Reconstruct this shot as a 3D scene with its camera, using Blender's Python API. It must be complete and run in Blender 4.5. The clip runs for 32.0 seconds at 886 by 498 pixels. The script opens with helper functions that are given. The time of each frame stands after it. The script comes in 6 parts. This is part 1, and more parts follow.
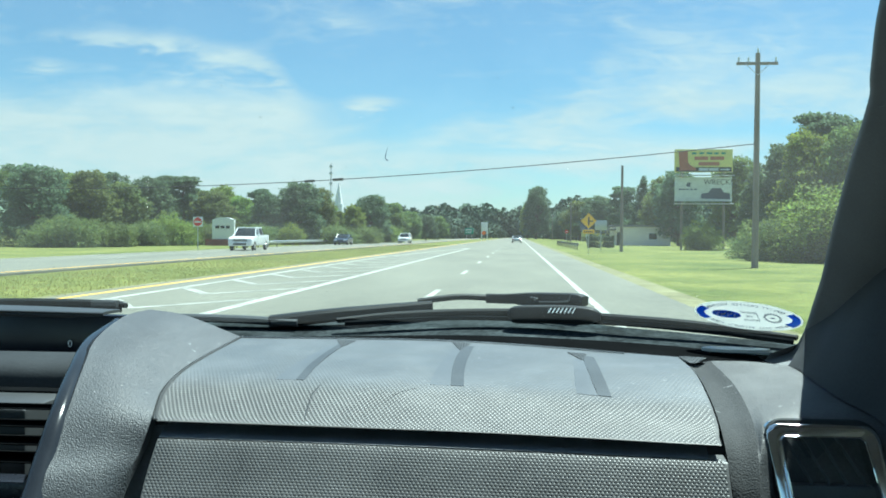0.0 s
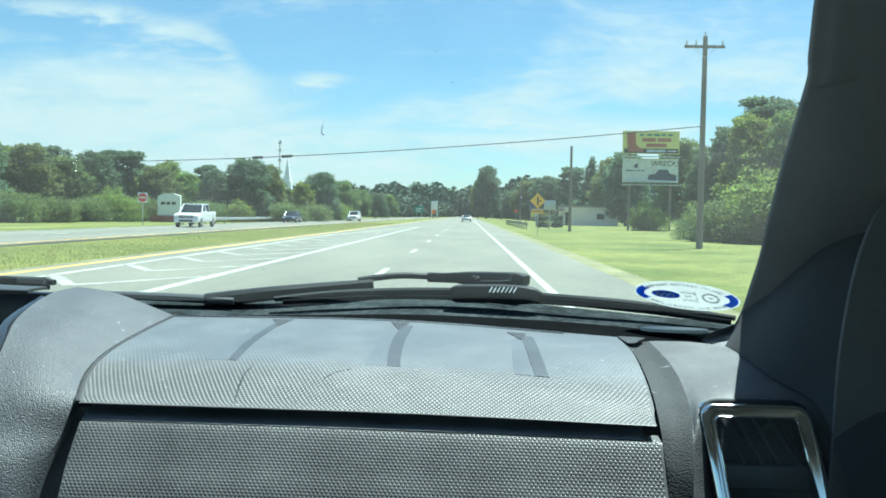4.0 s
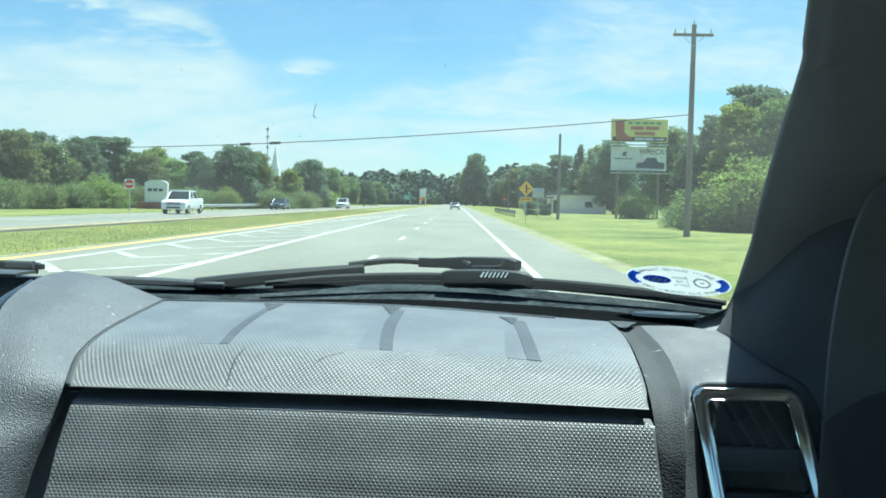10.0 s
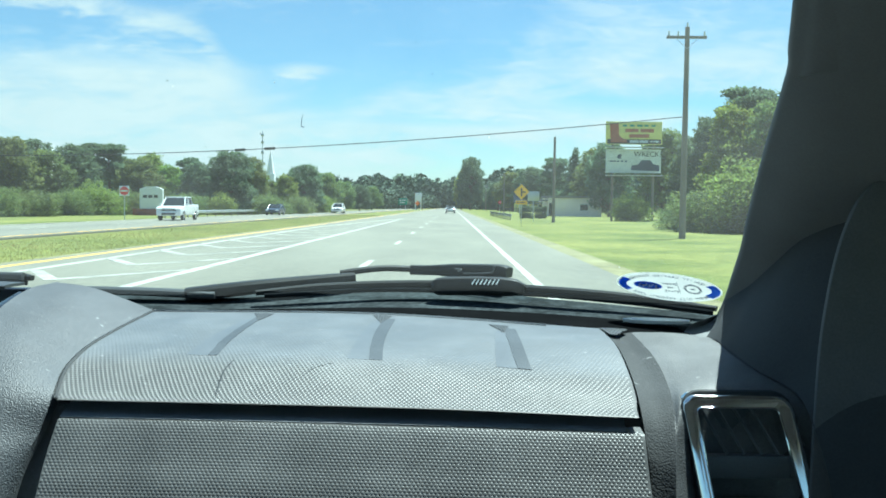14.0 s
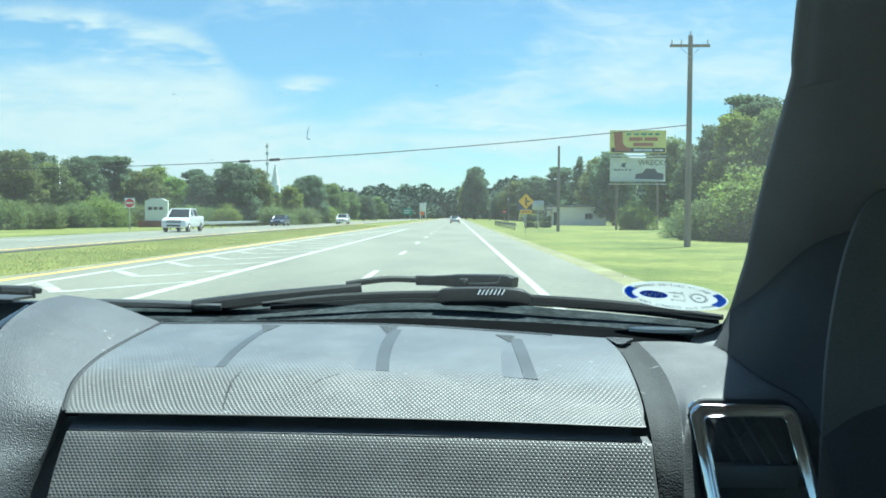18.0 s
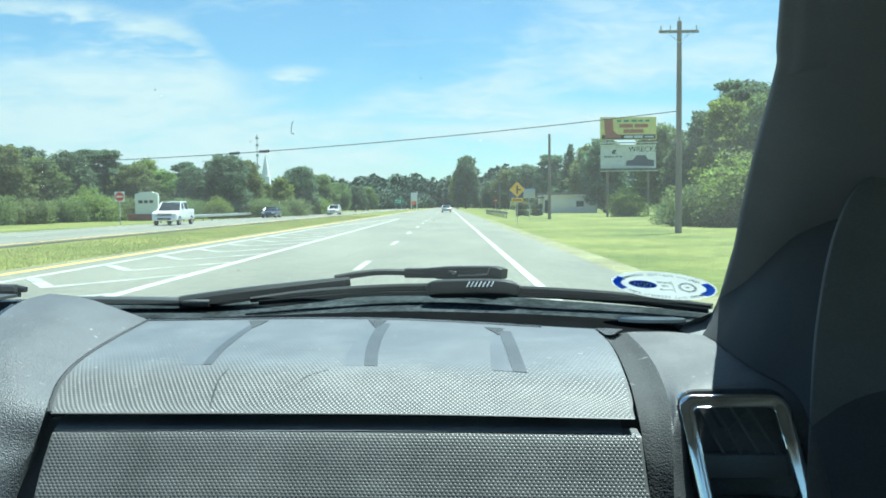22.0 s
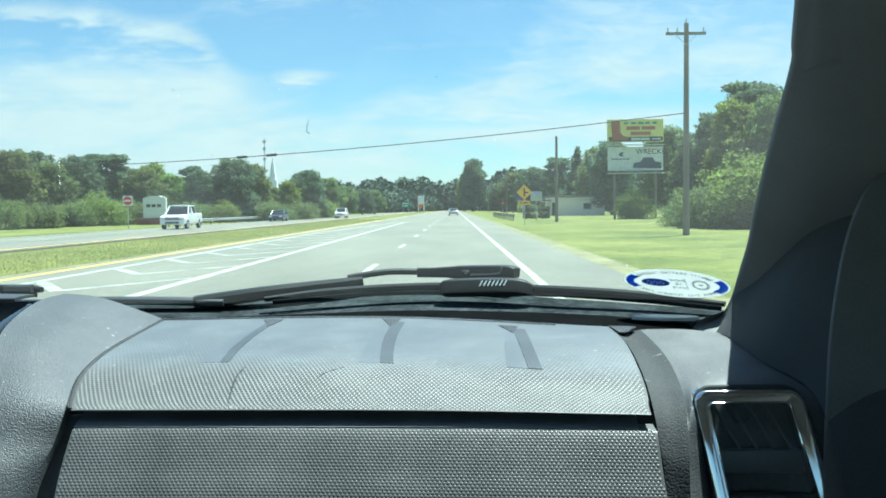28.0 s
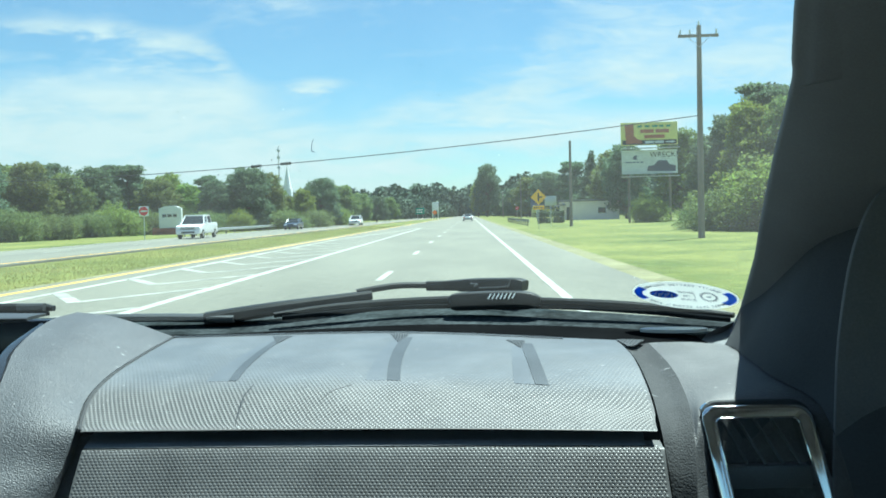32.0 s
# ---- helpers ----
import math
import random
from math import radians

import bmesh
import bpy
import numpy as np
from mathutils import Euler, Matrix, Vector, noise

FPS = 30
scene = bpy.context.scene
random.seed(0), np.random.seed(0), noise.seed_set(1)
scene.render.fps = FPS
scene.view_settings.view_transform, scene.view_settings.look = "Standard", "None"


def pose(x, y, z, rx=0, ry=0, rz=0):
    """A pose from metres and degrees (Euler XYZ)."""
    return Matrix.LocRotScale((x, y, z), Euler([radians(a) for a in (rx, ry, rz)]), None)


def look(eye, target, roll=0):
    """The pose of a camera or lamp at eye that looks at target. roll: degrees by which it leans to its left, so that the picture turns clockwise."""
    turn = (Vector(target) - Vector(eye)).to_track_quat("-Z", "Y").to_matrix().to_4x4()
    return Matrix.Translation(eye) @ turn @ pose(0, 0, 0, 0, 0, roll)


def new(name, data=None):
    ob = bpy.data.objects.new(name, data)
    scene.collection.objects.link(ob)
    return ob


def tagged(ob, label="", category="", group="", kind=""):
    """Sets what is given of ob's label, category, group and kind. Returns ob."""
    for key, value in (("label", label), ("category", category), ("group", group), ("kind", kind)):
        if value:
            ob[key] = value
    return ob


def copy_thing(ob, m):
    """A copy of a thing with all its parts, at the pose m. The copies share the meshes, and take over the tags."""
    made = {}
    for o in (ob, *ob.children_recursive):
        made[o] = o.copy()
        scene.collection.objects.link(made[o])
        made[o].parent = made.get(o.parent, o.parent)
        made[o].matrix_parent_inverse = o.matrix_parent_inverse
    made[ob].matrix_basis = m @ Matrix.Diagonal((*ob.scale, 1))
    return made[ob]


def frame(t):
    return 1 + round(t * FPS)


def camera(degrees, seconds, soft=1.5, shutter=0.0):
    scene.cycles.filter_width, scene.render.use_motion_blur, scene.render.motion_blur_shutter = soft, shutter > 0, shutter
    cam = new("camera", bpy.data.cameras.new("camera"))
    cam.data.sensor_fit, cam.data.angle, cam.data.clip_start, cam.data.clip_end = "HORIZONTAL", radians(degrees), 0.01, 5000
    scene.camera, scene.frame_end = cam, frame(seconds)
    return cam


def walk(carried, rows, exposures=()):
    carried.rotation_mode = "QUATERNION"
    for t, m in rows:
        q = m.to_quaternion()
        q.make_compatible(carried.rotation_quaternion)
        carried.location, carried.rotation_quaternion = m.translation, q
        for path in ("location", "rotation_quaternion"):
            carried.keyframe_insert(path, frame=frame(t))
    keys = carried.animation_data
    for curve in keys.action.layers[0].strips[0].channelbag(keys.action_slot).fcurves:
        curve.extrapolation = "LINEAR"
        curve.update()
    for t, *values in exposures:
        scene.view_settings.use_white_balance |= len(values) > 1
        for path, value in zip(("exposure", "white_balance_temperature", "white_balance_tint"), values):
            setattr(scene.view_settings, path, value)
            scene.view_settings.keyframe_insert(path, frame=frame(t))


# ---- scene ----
# The camera sits on the passenger seat of a car and sways by a few centimetres.
cam = camera(52.9, 32.0, soft=1.8)

PATH = [
    (0, (-0.018, -0.029, 1.329), (-0.186, 1.963, 1.299), 0.4),
    (0.5, (-0.013, -0.023, 1.331), (-0.173, 1.97, 1.305), 0.5),
    (1, (-0.016, -0.032, 1.33), (-0.166, 1.963, 1.307), 0.2),
    (1.5, (-0.014, -0.027, 1.329), (-0.146, 1.969, 1.299), 0.5),
    (2, (-0.009, -0.025, 1.333), (-0.121, 1.972, 1.296), 0.6),
    (2.5, (-0.008, -0.021, 1.33), (-0.104, 1.976, 1.288), 0.5),
    (3, (-0.008, -0.01, 1.328), (-0.083, 1.987, 1.266), 0.6),
    (3.5, (-0.007, -0.009, 1.328), (-0.066, 1.989, 1.255), 0.9),
    (5.5, (-0.006, -0.008, 1.33), (-0.042, 1.99, 1.25), 0.5),
    (6, (-0.003, -0.006, 1.331), (-0.037, 1.992, 1.245), 0.1),
    (6.5, (-0.008, -0.004, 1.327), (-0.036, 1.994, 1.231), 0.3),
    (7, (-0.012, -0.007, 1.325), (-0.044, 1.99, 1.233), 0.6),
    (7.5, (-0.013, -0.007, 1.323), (-0.045, 1.991, 1.23), 0.7),
    (8, (-0.014, -0.006, 1.322), (-0.047, 1.991, 1.219), 0.9),
    (8.5, (-0.01, -0.001, 1.322), (-0.042, 1.996, 1.217), 1.1),
    (9, (-0.003, -0.005, 1.331), (-0.03, 1.992, 1.23), 0.7),
    (9.5, (-0.009, -0.007, 1.327), (-0.035, 1.991, 1.227), 0.8),
    (10, (-0.011, -0.007, 1.324), (-0.039, 1.99, 1.22), 1.1),
    (10.5, (-0.008, -0.004, 1.326), (-0.04, 1.993, 1.222), 1.3),
    (11, (-0.012, -0.005, 1.323), (-0.045, 1.992, 1.218), 1.3),
    (11.5, (-0.012, -0.011, 1.323), (-0.046, 1.986, 1.219), 1.1),
    (12, (-0.007, 0.0, 1.324), (-0.032, 1.996, 1.214), 1.5),
    (12.5, (-0.01, -0.003, 1.321), (-0.034, 1.994, 1.212), 1.5),
    (13, (-0.012, 0.0, 1.32), (-0.033, 1.996, 1.206), 1.4),
    (13.5, (-0.007, -0.004, 1.326), (-0.025, 1.993, 1.221), 1.1),
    (14, (-0.004, -0.004, 1.329), (-0.023, 1.993, 1.234), 0.6),
    (14.5, (-0.006, -0.009, 1.328), (-0.023, 1.989, 1.243), 0.6),
    (16.5, (-0.01, -0.005, 1.323), (-0.022, 1.993, 1.232), 0.9),
    (17, (-0.01, -0.008, 1.326), (-0.027, 1.99, 1.239), 0.6),
    (17.5, (-0.01, -0.014, 1.329), (-0.033, 1.984, 1.244), 0.3),
    (18, (-0.005, -0.007, 1.33), (-0.035, 1.991, 1.257), 0.2),
    (18.5, (-0.008, -0.01, 1.33), (-0.042, 1.989, 1.258), -0.3),
    (19, (-0.009, -0.008, 1.328), (-0.048, 1.99, 1.259), -0.2),
    (19.5, (0.0, -0.006, 1.336), (-0.034, 1.992, 1.258), -0.1),
    (20, (-0.007, -0.009, 1.33), (-0.043, 1.989, 1.25), -0.1),
    (20.5, (-0.004, -0.008, 1.332), (-0.037, 1.99, 1.249), -0.2),
    (21, (-0.005, -0.009, 1.332), (-0.033, 1.989, 1.247), -0.4),
    (21.5, (-0.006, -0.003, 1.329), (-0.03, 1.994, 1.236), -0.3),
    (22, (0.0, -0.001, 1.334), (-0.012, 1.997, 1.237), -0.6),
    (22.5, (-0.005, 0.008, 1.326), (-0.008, 2.005, 1.224), -0.2),
    (23, (-0.005, 0.007, 1.326), (0.001, 2.004, 1.217), -0.0),
    (23.5, (0.0, 0.005, 1.332), (0.012, 2.002, 1.221), -0.5),
    (24, (0.001, 0.005, 1.333), (0.016, 2.002, 1.223), -0.9),
    (24.5, (0.001, 0.007, 1.331), (0.015, 2.004, 1.229), -0.8),
    (26.5, (0.0, -0.001, 1.336), (-0.001, 1.997, 1.251), -1.0),
    (27, (0.0, -0.003, 1.334), (-0.008, 1.995, 1.25), -0.9),
    (27.5, (-0.002, -0.004, 1.333), (-0.019, 1.994, 1.251), -0.9),
    (28, (-0.008, -0.007, 1.329), (-0.036, 1.991, 1.239), -0.8),
    (28.5, (-0.005, -0.009, 1.336), (-0.041, 1.989, 1.254), -1.0),
    (29, (-0.008, -0.016, 1.335), (-0.058, 1.982, 1.259), -1.2),
    (29.5, (-0.009, -0.015, 1.333), (-0.07, 1.983, 1.255), -1.3),
    (30, (-0.002, -0.01, 1.338), (-0.071, 1.987, 1.261), -1.6),
    (30.5, (-0.003, -0.013, 1.338), (-0.072, 1.985, 1.262), -1.8),
    (31, (-0.002, -0.01, 1.338), (-0.07, 1.987, 1.253), -2.0),
    (31.5, (0.006, -0.006, 1.341), (-0.057, 1.992, 1.263), -1.6),
    (32, (0.002, -0.008, 1.34), (-0.059, 1.99, 1.264), -1.6),
]
EXPOSURES = [(0, 1.37, 5500, -11), (3, 1.45, 5480, -11), (6, 1.52, 5430, -11), (26, 1.52, 5450, -11), (32, 1.48, 5480, -11)]
walk(cam, [(t, look(eye, target, roll)) for t, eye, target, roll in PATH], EXPOSURES)


# ---- sky, sun ----
SUN_AZ, SUN_EL = 42.0, 69.0          # degrees right of straight ahead, above the horizon


def node(nt, kind, x=None, **inputs):
    n = nt.nodes.new(kind)
    for k, v in inputs.items():
        n.inputs[k.replace("_", " ")].default_value = v
    return n


def maths(nt, op, a, b=None, clamp=False):
    n = nt.nodes.new("ShaderNodeMath")
    n.operation, n.use_clamp = op, clamp
    for i, v in enumerate((a, b)):
        if v is None:
            continue
        if isinstance(v, (int, float)):
            n.inputs[i].default_value = v
        else:
            nt.links.new(v, n.inputs[i])
    return n.outputs[0]


def ramp(nt, fac, stops):
    n = nt.nodes.new("ShaderNodeValToRGB")
    el = n.color_ramp.elements
    while len(el) < len(stops):
        el.new(0.5)
    for e, (p, c) in zip(el, stops):
        e.position = p
        e.color = (*c, 1) if len(c) == 3 else c
    nt.links.new(fac, n.inputs[0])
    return n.outputs[0]


def mix(nt, fac, a, b):
    n = nt.nodes.new("ShaderNodeMix")
    n.data_type = "RGBA"
    for i, v in ((0, fac), (6, a), (7, b)):
        if isinstance(v, (int, float)):
            n.inputs[i].default_value = v
        elif isinstance(v, tuple):
            n.inputs[i].default_value = (*v, 1)
        else:
            nt.links.new(v, n.inputs[i])
    return n.outputs[2]


def build_world():
    w = bpy.data.worlds.new("sky")
    scene.world = w
    w.use_nodes = True
    nt = w.node_tree
    nt.nodes.clear()
    sky = nt.nodes.new("ShaderNodeTexSky")
    sky.sky_type, sky.sun_disc = "NISHITA", False
    sky.sun_elevation, sky.sun_rotation = radians(SUN_EL), radians(SUN_AZ)
    sky.air_density, sky.dust_density, sky.ozone_density = 1.0, 0.3, 4.0
    co = nt.nodes.new("ShaderNodeTexCoord").outputs["Generated"]
    sep = nt.nodes.new("ShaderNodeSeparateXYZ")
    nt.links.new(co, sep.inputs[0])
    X, Y, Z = sep.outputs
    # sideways and upward slope of the line of sight, bent a little by noise
    yy = maths(nt, "MAXIMUM", Y, 0.12)
    u0, v0 = maths(nt, "DIVIDE", X, yy), maths(nt, "DIVIDE", Z, yy)
    comb = nt.nodes.new("ShaderNodeCombineXYZ")
    nt.links.new(u0, comb.inputs[0]), nt.links.new(v0, comb.inputs[1])

    def streaks(scale, detail, sx, sy, turn, distortion):
        mp = nt.nodes.new("ShaderNodeMapping")
        mp.inputs["Location"].default_value = (3.1, 0.6, 0)
        mp.inputs["Rotation"].default_value = (0, 0, radians(turn))
        mp.inputs["Scale"].default_value = (sx, sy, 1)
        nt.links.new(comb.outputs[0], mp.inputs[0])
        n = node(nt, "ShaderNodeTexNoise", Scale=scale, Detail=detail, Roughness=0.58, Distortion=distortion)
        nt.links.new(mp.outputs[0], n.inputs[0])
        return maths(nt, "SUBTRACT", n.outputs[0], 0.5)

    broad = streaks(1.0, 8.0, 4.0, 17.0, 4, 0.9)
    fine = streaks(1.0, 9.0, 16.0, 52.0, 10, 1.2)
    u = maths(nt, "ADD", u0, maths(nt, "MULTIPLY", fine, 0.05))
    v = maths(nt, "ADD", v0, maths(nt, "MULTIPLY", maths(nt, "ADD", fine, broad), 0.020))
    # a pale sheet of high cloud from the horizon up to an uneven edge
    across = maths(nt, "DIVIDE", maths(nt, "ADD", u, 0.6), 1.2, clamp=True)
    edge = ramp(nt, across, [((k + 0.6) / 1.2, (h, h, h)) for k, h in SHEET_EDGE])
    dense = ramp(nt, across, [((k + 0.6) / 1.2, (h, h, h)) for k, h in SHEET_DENSE])
    sheet = maths(nt, "DIVIDE", maths(nt, "SUBTRACT", edge, v), 0.052, clamp=True)
    total = maths(nt, "MULTIPLY", sheet, dense)
    # thinner just above the horizon
    total = maths(nt, "SUBTRACT", total, maths(nt, "MULTIPLY", maths(nt, "DIVIDE", maths(nt, "SUBTRACT", 0.085, v), 0.085, clamp=True), 0.22))
    total = maths(nt, "ADD", total, maths(nt, "MULTIPLY", broad, 1.9))
    total = maths(nt, "ADD", total, maths(nt, "MULTIPLY", fine, 1.0))
    for uc, vc, a, b, k, lean in WISPS + CLOUDS + GAPS:
        du, dv = maths(nt, "SUBTRACT", u, uc), maths(nt, "SUBTRACT", v, vc)
        dv = maths(nt, "SUBTRACT", dv, maths(nt, "MULTIPLY", du, lean))
        r2 = maths(nt, "ADD", maths(nt, "POWER", maths(nt, "ABSOLUTE", maths(nt, "DIVIDE", du, a)), 2.0), maths(nt, "POWER", maths(nt, "ABSOLUTE", maths(nt, "DIVIDE", dv, b)), 2.0))
        g = maths(nt, "MULTIPLY", maths(nt, "POWER", 2.718, maths(nt, "MULTIPLY", r2, -1.0)), k)
        total = maths(nt, "ADD", total, g)
    fac = ramp(nt, total, [(0.0, (0.05, 0.05, 0.05)), (0.28, (0.24, 0.24, 0.24)), (0.62, (0.66, 0.66, 0.66)), (0.95, (1, 1, 1))])
    fac = maths(nt, "MULTIPLY", fac, 0.92)
    lit = maths(nt, "ADD", maths(nt, "MULTIPLY", maths(nt, "ADD", fine, broad), 1.7), 0.42, clamp=True)
    pale = mix(nt, lit, CLOUD_DULL, CLOUD_WHITE)
    tint = nt.nodes.new("ShaderNodeMix")
    tint.data_type, tint.blend_type = "RGBA", "MULTIPLY"
    tint.inputs[0].default_value = 1.0
    nt.links.new(sky.outputs[0], tint.inputs[6])
    tint.inputs[7].default_value = (*AIR_TINT, 1)
    col = mix(nt, fac, tint.outputs[2], pale)
    bg = node(nt, "ShaderNodeBackground", Strength=SKY)
    nt.links.new(col, bg.inputs[0])
    out = nt.nodes.new("ShaderNodeOutputWorld")
    nt.links.new(bg.outputs[0], out.inputs[0])


SKY = 0.047
CLOUD_WHITE = (6.55, 6.6, 6.5)
CLOUD_DULL = (5.95, 6.15, 6.1)
AIR_TINT = (0.93, 1.02, 1.0)
SHEET_EDGE = [(-0.6, 0.187), (-0.38, 0.183), (-0.27, 0.176), (-0.22, 0.150), (-0.155, 0.134), (-0.085, 0.138), (-0.015, 0.150), (0.045, 0.175), (0.10, 0.235), (0.28, 0.25), (0.5, 0.245)]
SHEET_DENSE = [(-0.6, 0.92), (-0.25, 0.86), (0.0, 0.66), (0.12, 0.46), (0.3, 0.50), (0.5, 0.52)]
# single clouds: slopes of their middle, half width, half height, strength, lean
WISPS = [(-0.50, 0.228, 0.07, 0.010, 0.42, -0.05), (-0.424, 0.222, 0.06, 0.012, 0.44, -0.10), (-0.36, 0.211, 0.05, 0.013, 0.46, -0.20), (-0.303, 0.195, 0.035, 0.015, 0.50, -0.40),
         (-0.275, 0.178, 0.024, 0.016, 0.50, -0.5), (-0.335, 0.186, 0.05, 0.014, 0.42, -0.15), (-0.46, 0.194, 0.08, 0.006, 0.22, 0.0), (-0.17, 0.150, 0.034, 0.0085, 0.75, 0.0),
         (-0.19, 0.245, 0.04, 0.014, 0.30, -0.2), (-0.10, 0.220, 0.018, 0.010, 0.20, -0.3)]
CLOUDS = [(-0.065, 0.267, 0.06, 0.006, 0.35, 0.0), (-0.554, 0.195, 0.035, 0.012, 0.55, -0.05), (-0.053, 0.177, 0.05, 0.007, 0.22, 0.0), (0.26, 0.155, 0.12, 0.018, 0.34, 0.06),
          (0.12, 0.200, 0.06, 0.012, 0.16, 0.25), (0.10, 0.138, 0.12, 0.010, 0.34, 0.08), (0.22, 0.095, 0.16, 0.014, 0.28, 0.0), (0.05, 0.080, 0.10, 0.009, 0.20, 0.0),
          (0.20, 0.065, 0.025, 0.006, 0.25, 0.0), (-0.30, 0.148, 0.12, 0.010, 0.18, 0.0)]
# blue gaps between them
GAPS = [(-0.008, 0.097, 0.085, 0.0075, -0.50, 0.0), (0.27, 0.117, 0.13, 0.0075, -0.45, 0.0), (-0.215, 0.165, 0.030, 0.012, -0.25, -0.4), (0.32, 0.205, 0.09, 0.012, -0.22, 0.1),
        (-0.50, 0.209, 0.09, 0.006, -0.28, -0.05), (-0.08, 0.165, 0.08, 0.010, -0.25, 0.0), (0.02, 0.235, 0.05, 0.020, -0.15, 0.0)]
build_world()
sun = new("sun", bpy.data.lights.new("sun", "SUN"))
sun.data.energy, sun.data.angle, sun.data.color = 4.8, radians(0.53), (1.0, 0.95, 0.87)
az, el = radians(SUN_AZ), radians(SUN_EL)
sun.matrix_world = look((0, 0, 60), Vector((0, 0, 60)) - Vector((math.sin(az) * math.cos(el), math.cos(az) * math.cos(el), math.sin(el))))


# ---- materials ----
MATS = {}


def material(name, base, rough=0.6, metal=0.0, var=0.15, scale=8.0, fine=60.0, bump=0.15, dist=0.004, spec=0.5, coat=0.0, island=0.0, rand=0.0, second=None, stretch=(1, 1, 1)):
    """A surface with variation at two scales, fine relief and uneven gloss."""
    m = bpy.data.materials.new(name)
    m.use_nodes = True
    nt = m.node_tree
    b = nt.nodes["Principled BSDF"]
    co = nt.nodes.new("ShaderNodeTexCoord").outputs["Object"]
    mp = nt.nodes.new("ShaderNodeMapping")
    mp.inputs["Scale"].default_value = stretch
    nt.links.new(co, mp.inputs[0])
    big = node(nt, "ShaderNodeTexNoise", Scale=scale, Detail=5.0, Roughness=0.6)
    small = node(nt, "ShaderNodeTexNoise", Scale=fine, Detail=3.0, Roughness=0.6)
    nt.links.new(mp.outputs[0], big.inputs[0]), nt.links.new(mp.outputs[0], small.inputs[0])
    lo, hi = tuple(c * (1 - var) for c in base), tuple(min(1, c * (1 + var)) for c in base)
    col = ramp(nt, big.outputs[0], [(0.35, lo), (0.65, second or hi)])
    grain = ramp(nt, small.outputs[0], [(0.3, (1 - var,) * 3), (0.7, (1 + var * 0.6,) * 3)])
    mul = nt.nodes.new("ShaderNodeMix")
    mul.data_type, mul.blend_type = "RGBA", "MULTIPLY"
    mul.inputs[0].default_value = 1.0
    nt.links.new(col, mul.inputs[6]), nt.links.new(grain, mul.inputs[7])
    col = mul.outputs[2]
    for amount, socket in ((island, "geo"), (rand, "obj")):
        if amount:
            src = nt.nodes.new("ShaderNodeNewGeometry").outputs["Random Per Island"] if socket == "geo" else nt.nodes.new("ShaderNodeObjectInfo").outputs["Random"]
            hsv = nt.nodes.new("ShaderNodeHueSaturation")
            nt.links.new(maths(nt, "ADD", maths(nt, "MULTIPLY", src, 2 * amount), 1 - amount), hsv.inputs["Value"])
            nt.links.new(maths(nt, "ADD", maths(nt, "MULTIPLY", src, 0.04), 0.48), hsv.inputs["Hue"])
            nt.links.new(col, hsv.inputs["Color"])
            col = hsv.outputs[0]
    nt.links.new(col, b.inputs["Base Color"])
    r = maths(nt, "ADD", maths(nt, "MULTIPLY", big.outputs[0], 0.16), rough - 0.08)
    nt.links.new(r, b.inputs["Roughness"])
    b.inputs["Metallic"].default_value = metal
    b.inputs["Specular IOR Level"].default_value = spec
    b.inputs["Coat Weight"].default_value = coat
    bp = nt.nodes.new("ShaderNodeBump")
    bp.inputs["Strength"].default_value, bp.inputs["Distance"].default_value = bump, dist
    nt.links.new(small.outputs[0], bp.inputs["Height"])
    nt.links.new(bp.outputs[0], b.inputs["Normal"])
    MATS[name] = m
    return m


def leather_grain(m, scale, depth):
    """Adds the pebbled relief of moulded plastic to a material, and pale dust on its high spots."""
    nt = m.node_tree
    b = nt.nodes["Principled BSDF"]
    co = nt.nodes.new("ShaderNodeTexCoord").outputs["Object"]
    vo = node(nt, "ShaderNodeTexVoronoi", Scale=scale, Randomness=1.0)
    vo.feature = "SMOOTH_F1"
    nt.links.new(co, vo.inputs[0])
    bp = nt.nodes.new("ShaderNodeBump")
    bp.inputs["Strength"].default_value, bp.inputs["Distance"].default_value = 1.0, depth
    bp.invert = True
    nt.links.new(vo.outputs["Distance"], bp.inputs["Height"])
    old = b.inputs["Normal"].links[0].from_node
    nt.links.new(old.outputs[0], bp.inputs["Normal"])
    nt.links.new(bp.outputs[0], b.inputs["Normal"])
    specks = node(nt, "ShaderNodeTexNoise", Scale=130.0, Detail=2.0, Roughness=0.5)
    nt.links.new(co, specks.inputs[0])
    fac = ramp(nt, specks.outputs[0], [(0.70, (0, 0, 0)), (0.76, (0.5, 0.5, 0.5))])
    src = b.inputs["Base Color"].links[0].from_socket
    nt.links.new(mix(nt, fac, src, (0.32, 0.33, 0.33)), b.inputs["Base Color"])
    return m


def dust_specks(m, amount=0.5, start=0.69):
    """Pale dust: single grains and a thin uneven film."""
    nt = m.node_tree
    b = nt.nodes["Principled BSDF"]
    co = nt.nodes.new("ShaderNodeTexCoord").outputs["Object"]
    src = b.inputs["Base Color"].links[0].from_socket
    for scale, lo, hi, k in ((170.0, start, start + 0.06, amount), (14.0, 0.45, 0.75, 0.12)):
        n = node(nt, "ShaderNodeTexNoise", Scale=scale, Detail=3.0, Roughness=0.6)
        nt.links.new(co, n.inputs[0])
        src = mix(nt, ramp(nt, n.outputs[0], [(lo, (0, 0, 0)), (hi, (k, k, k))]), src, (0.36, 0.36, 0.35))
    nt.links.new(src, b.inputs["Base Color"])
    return m


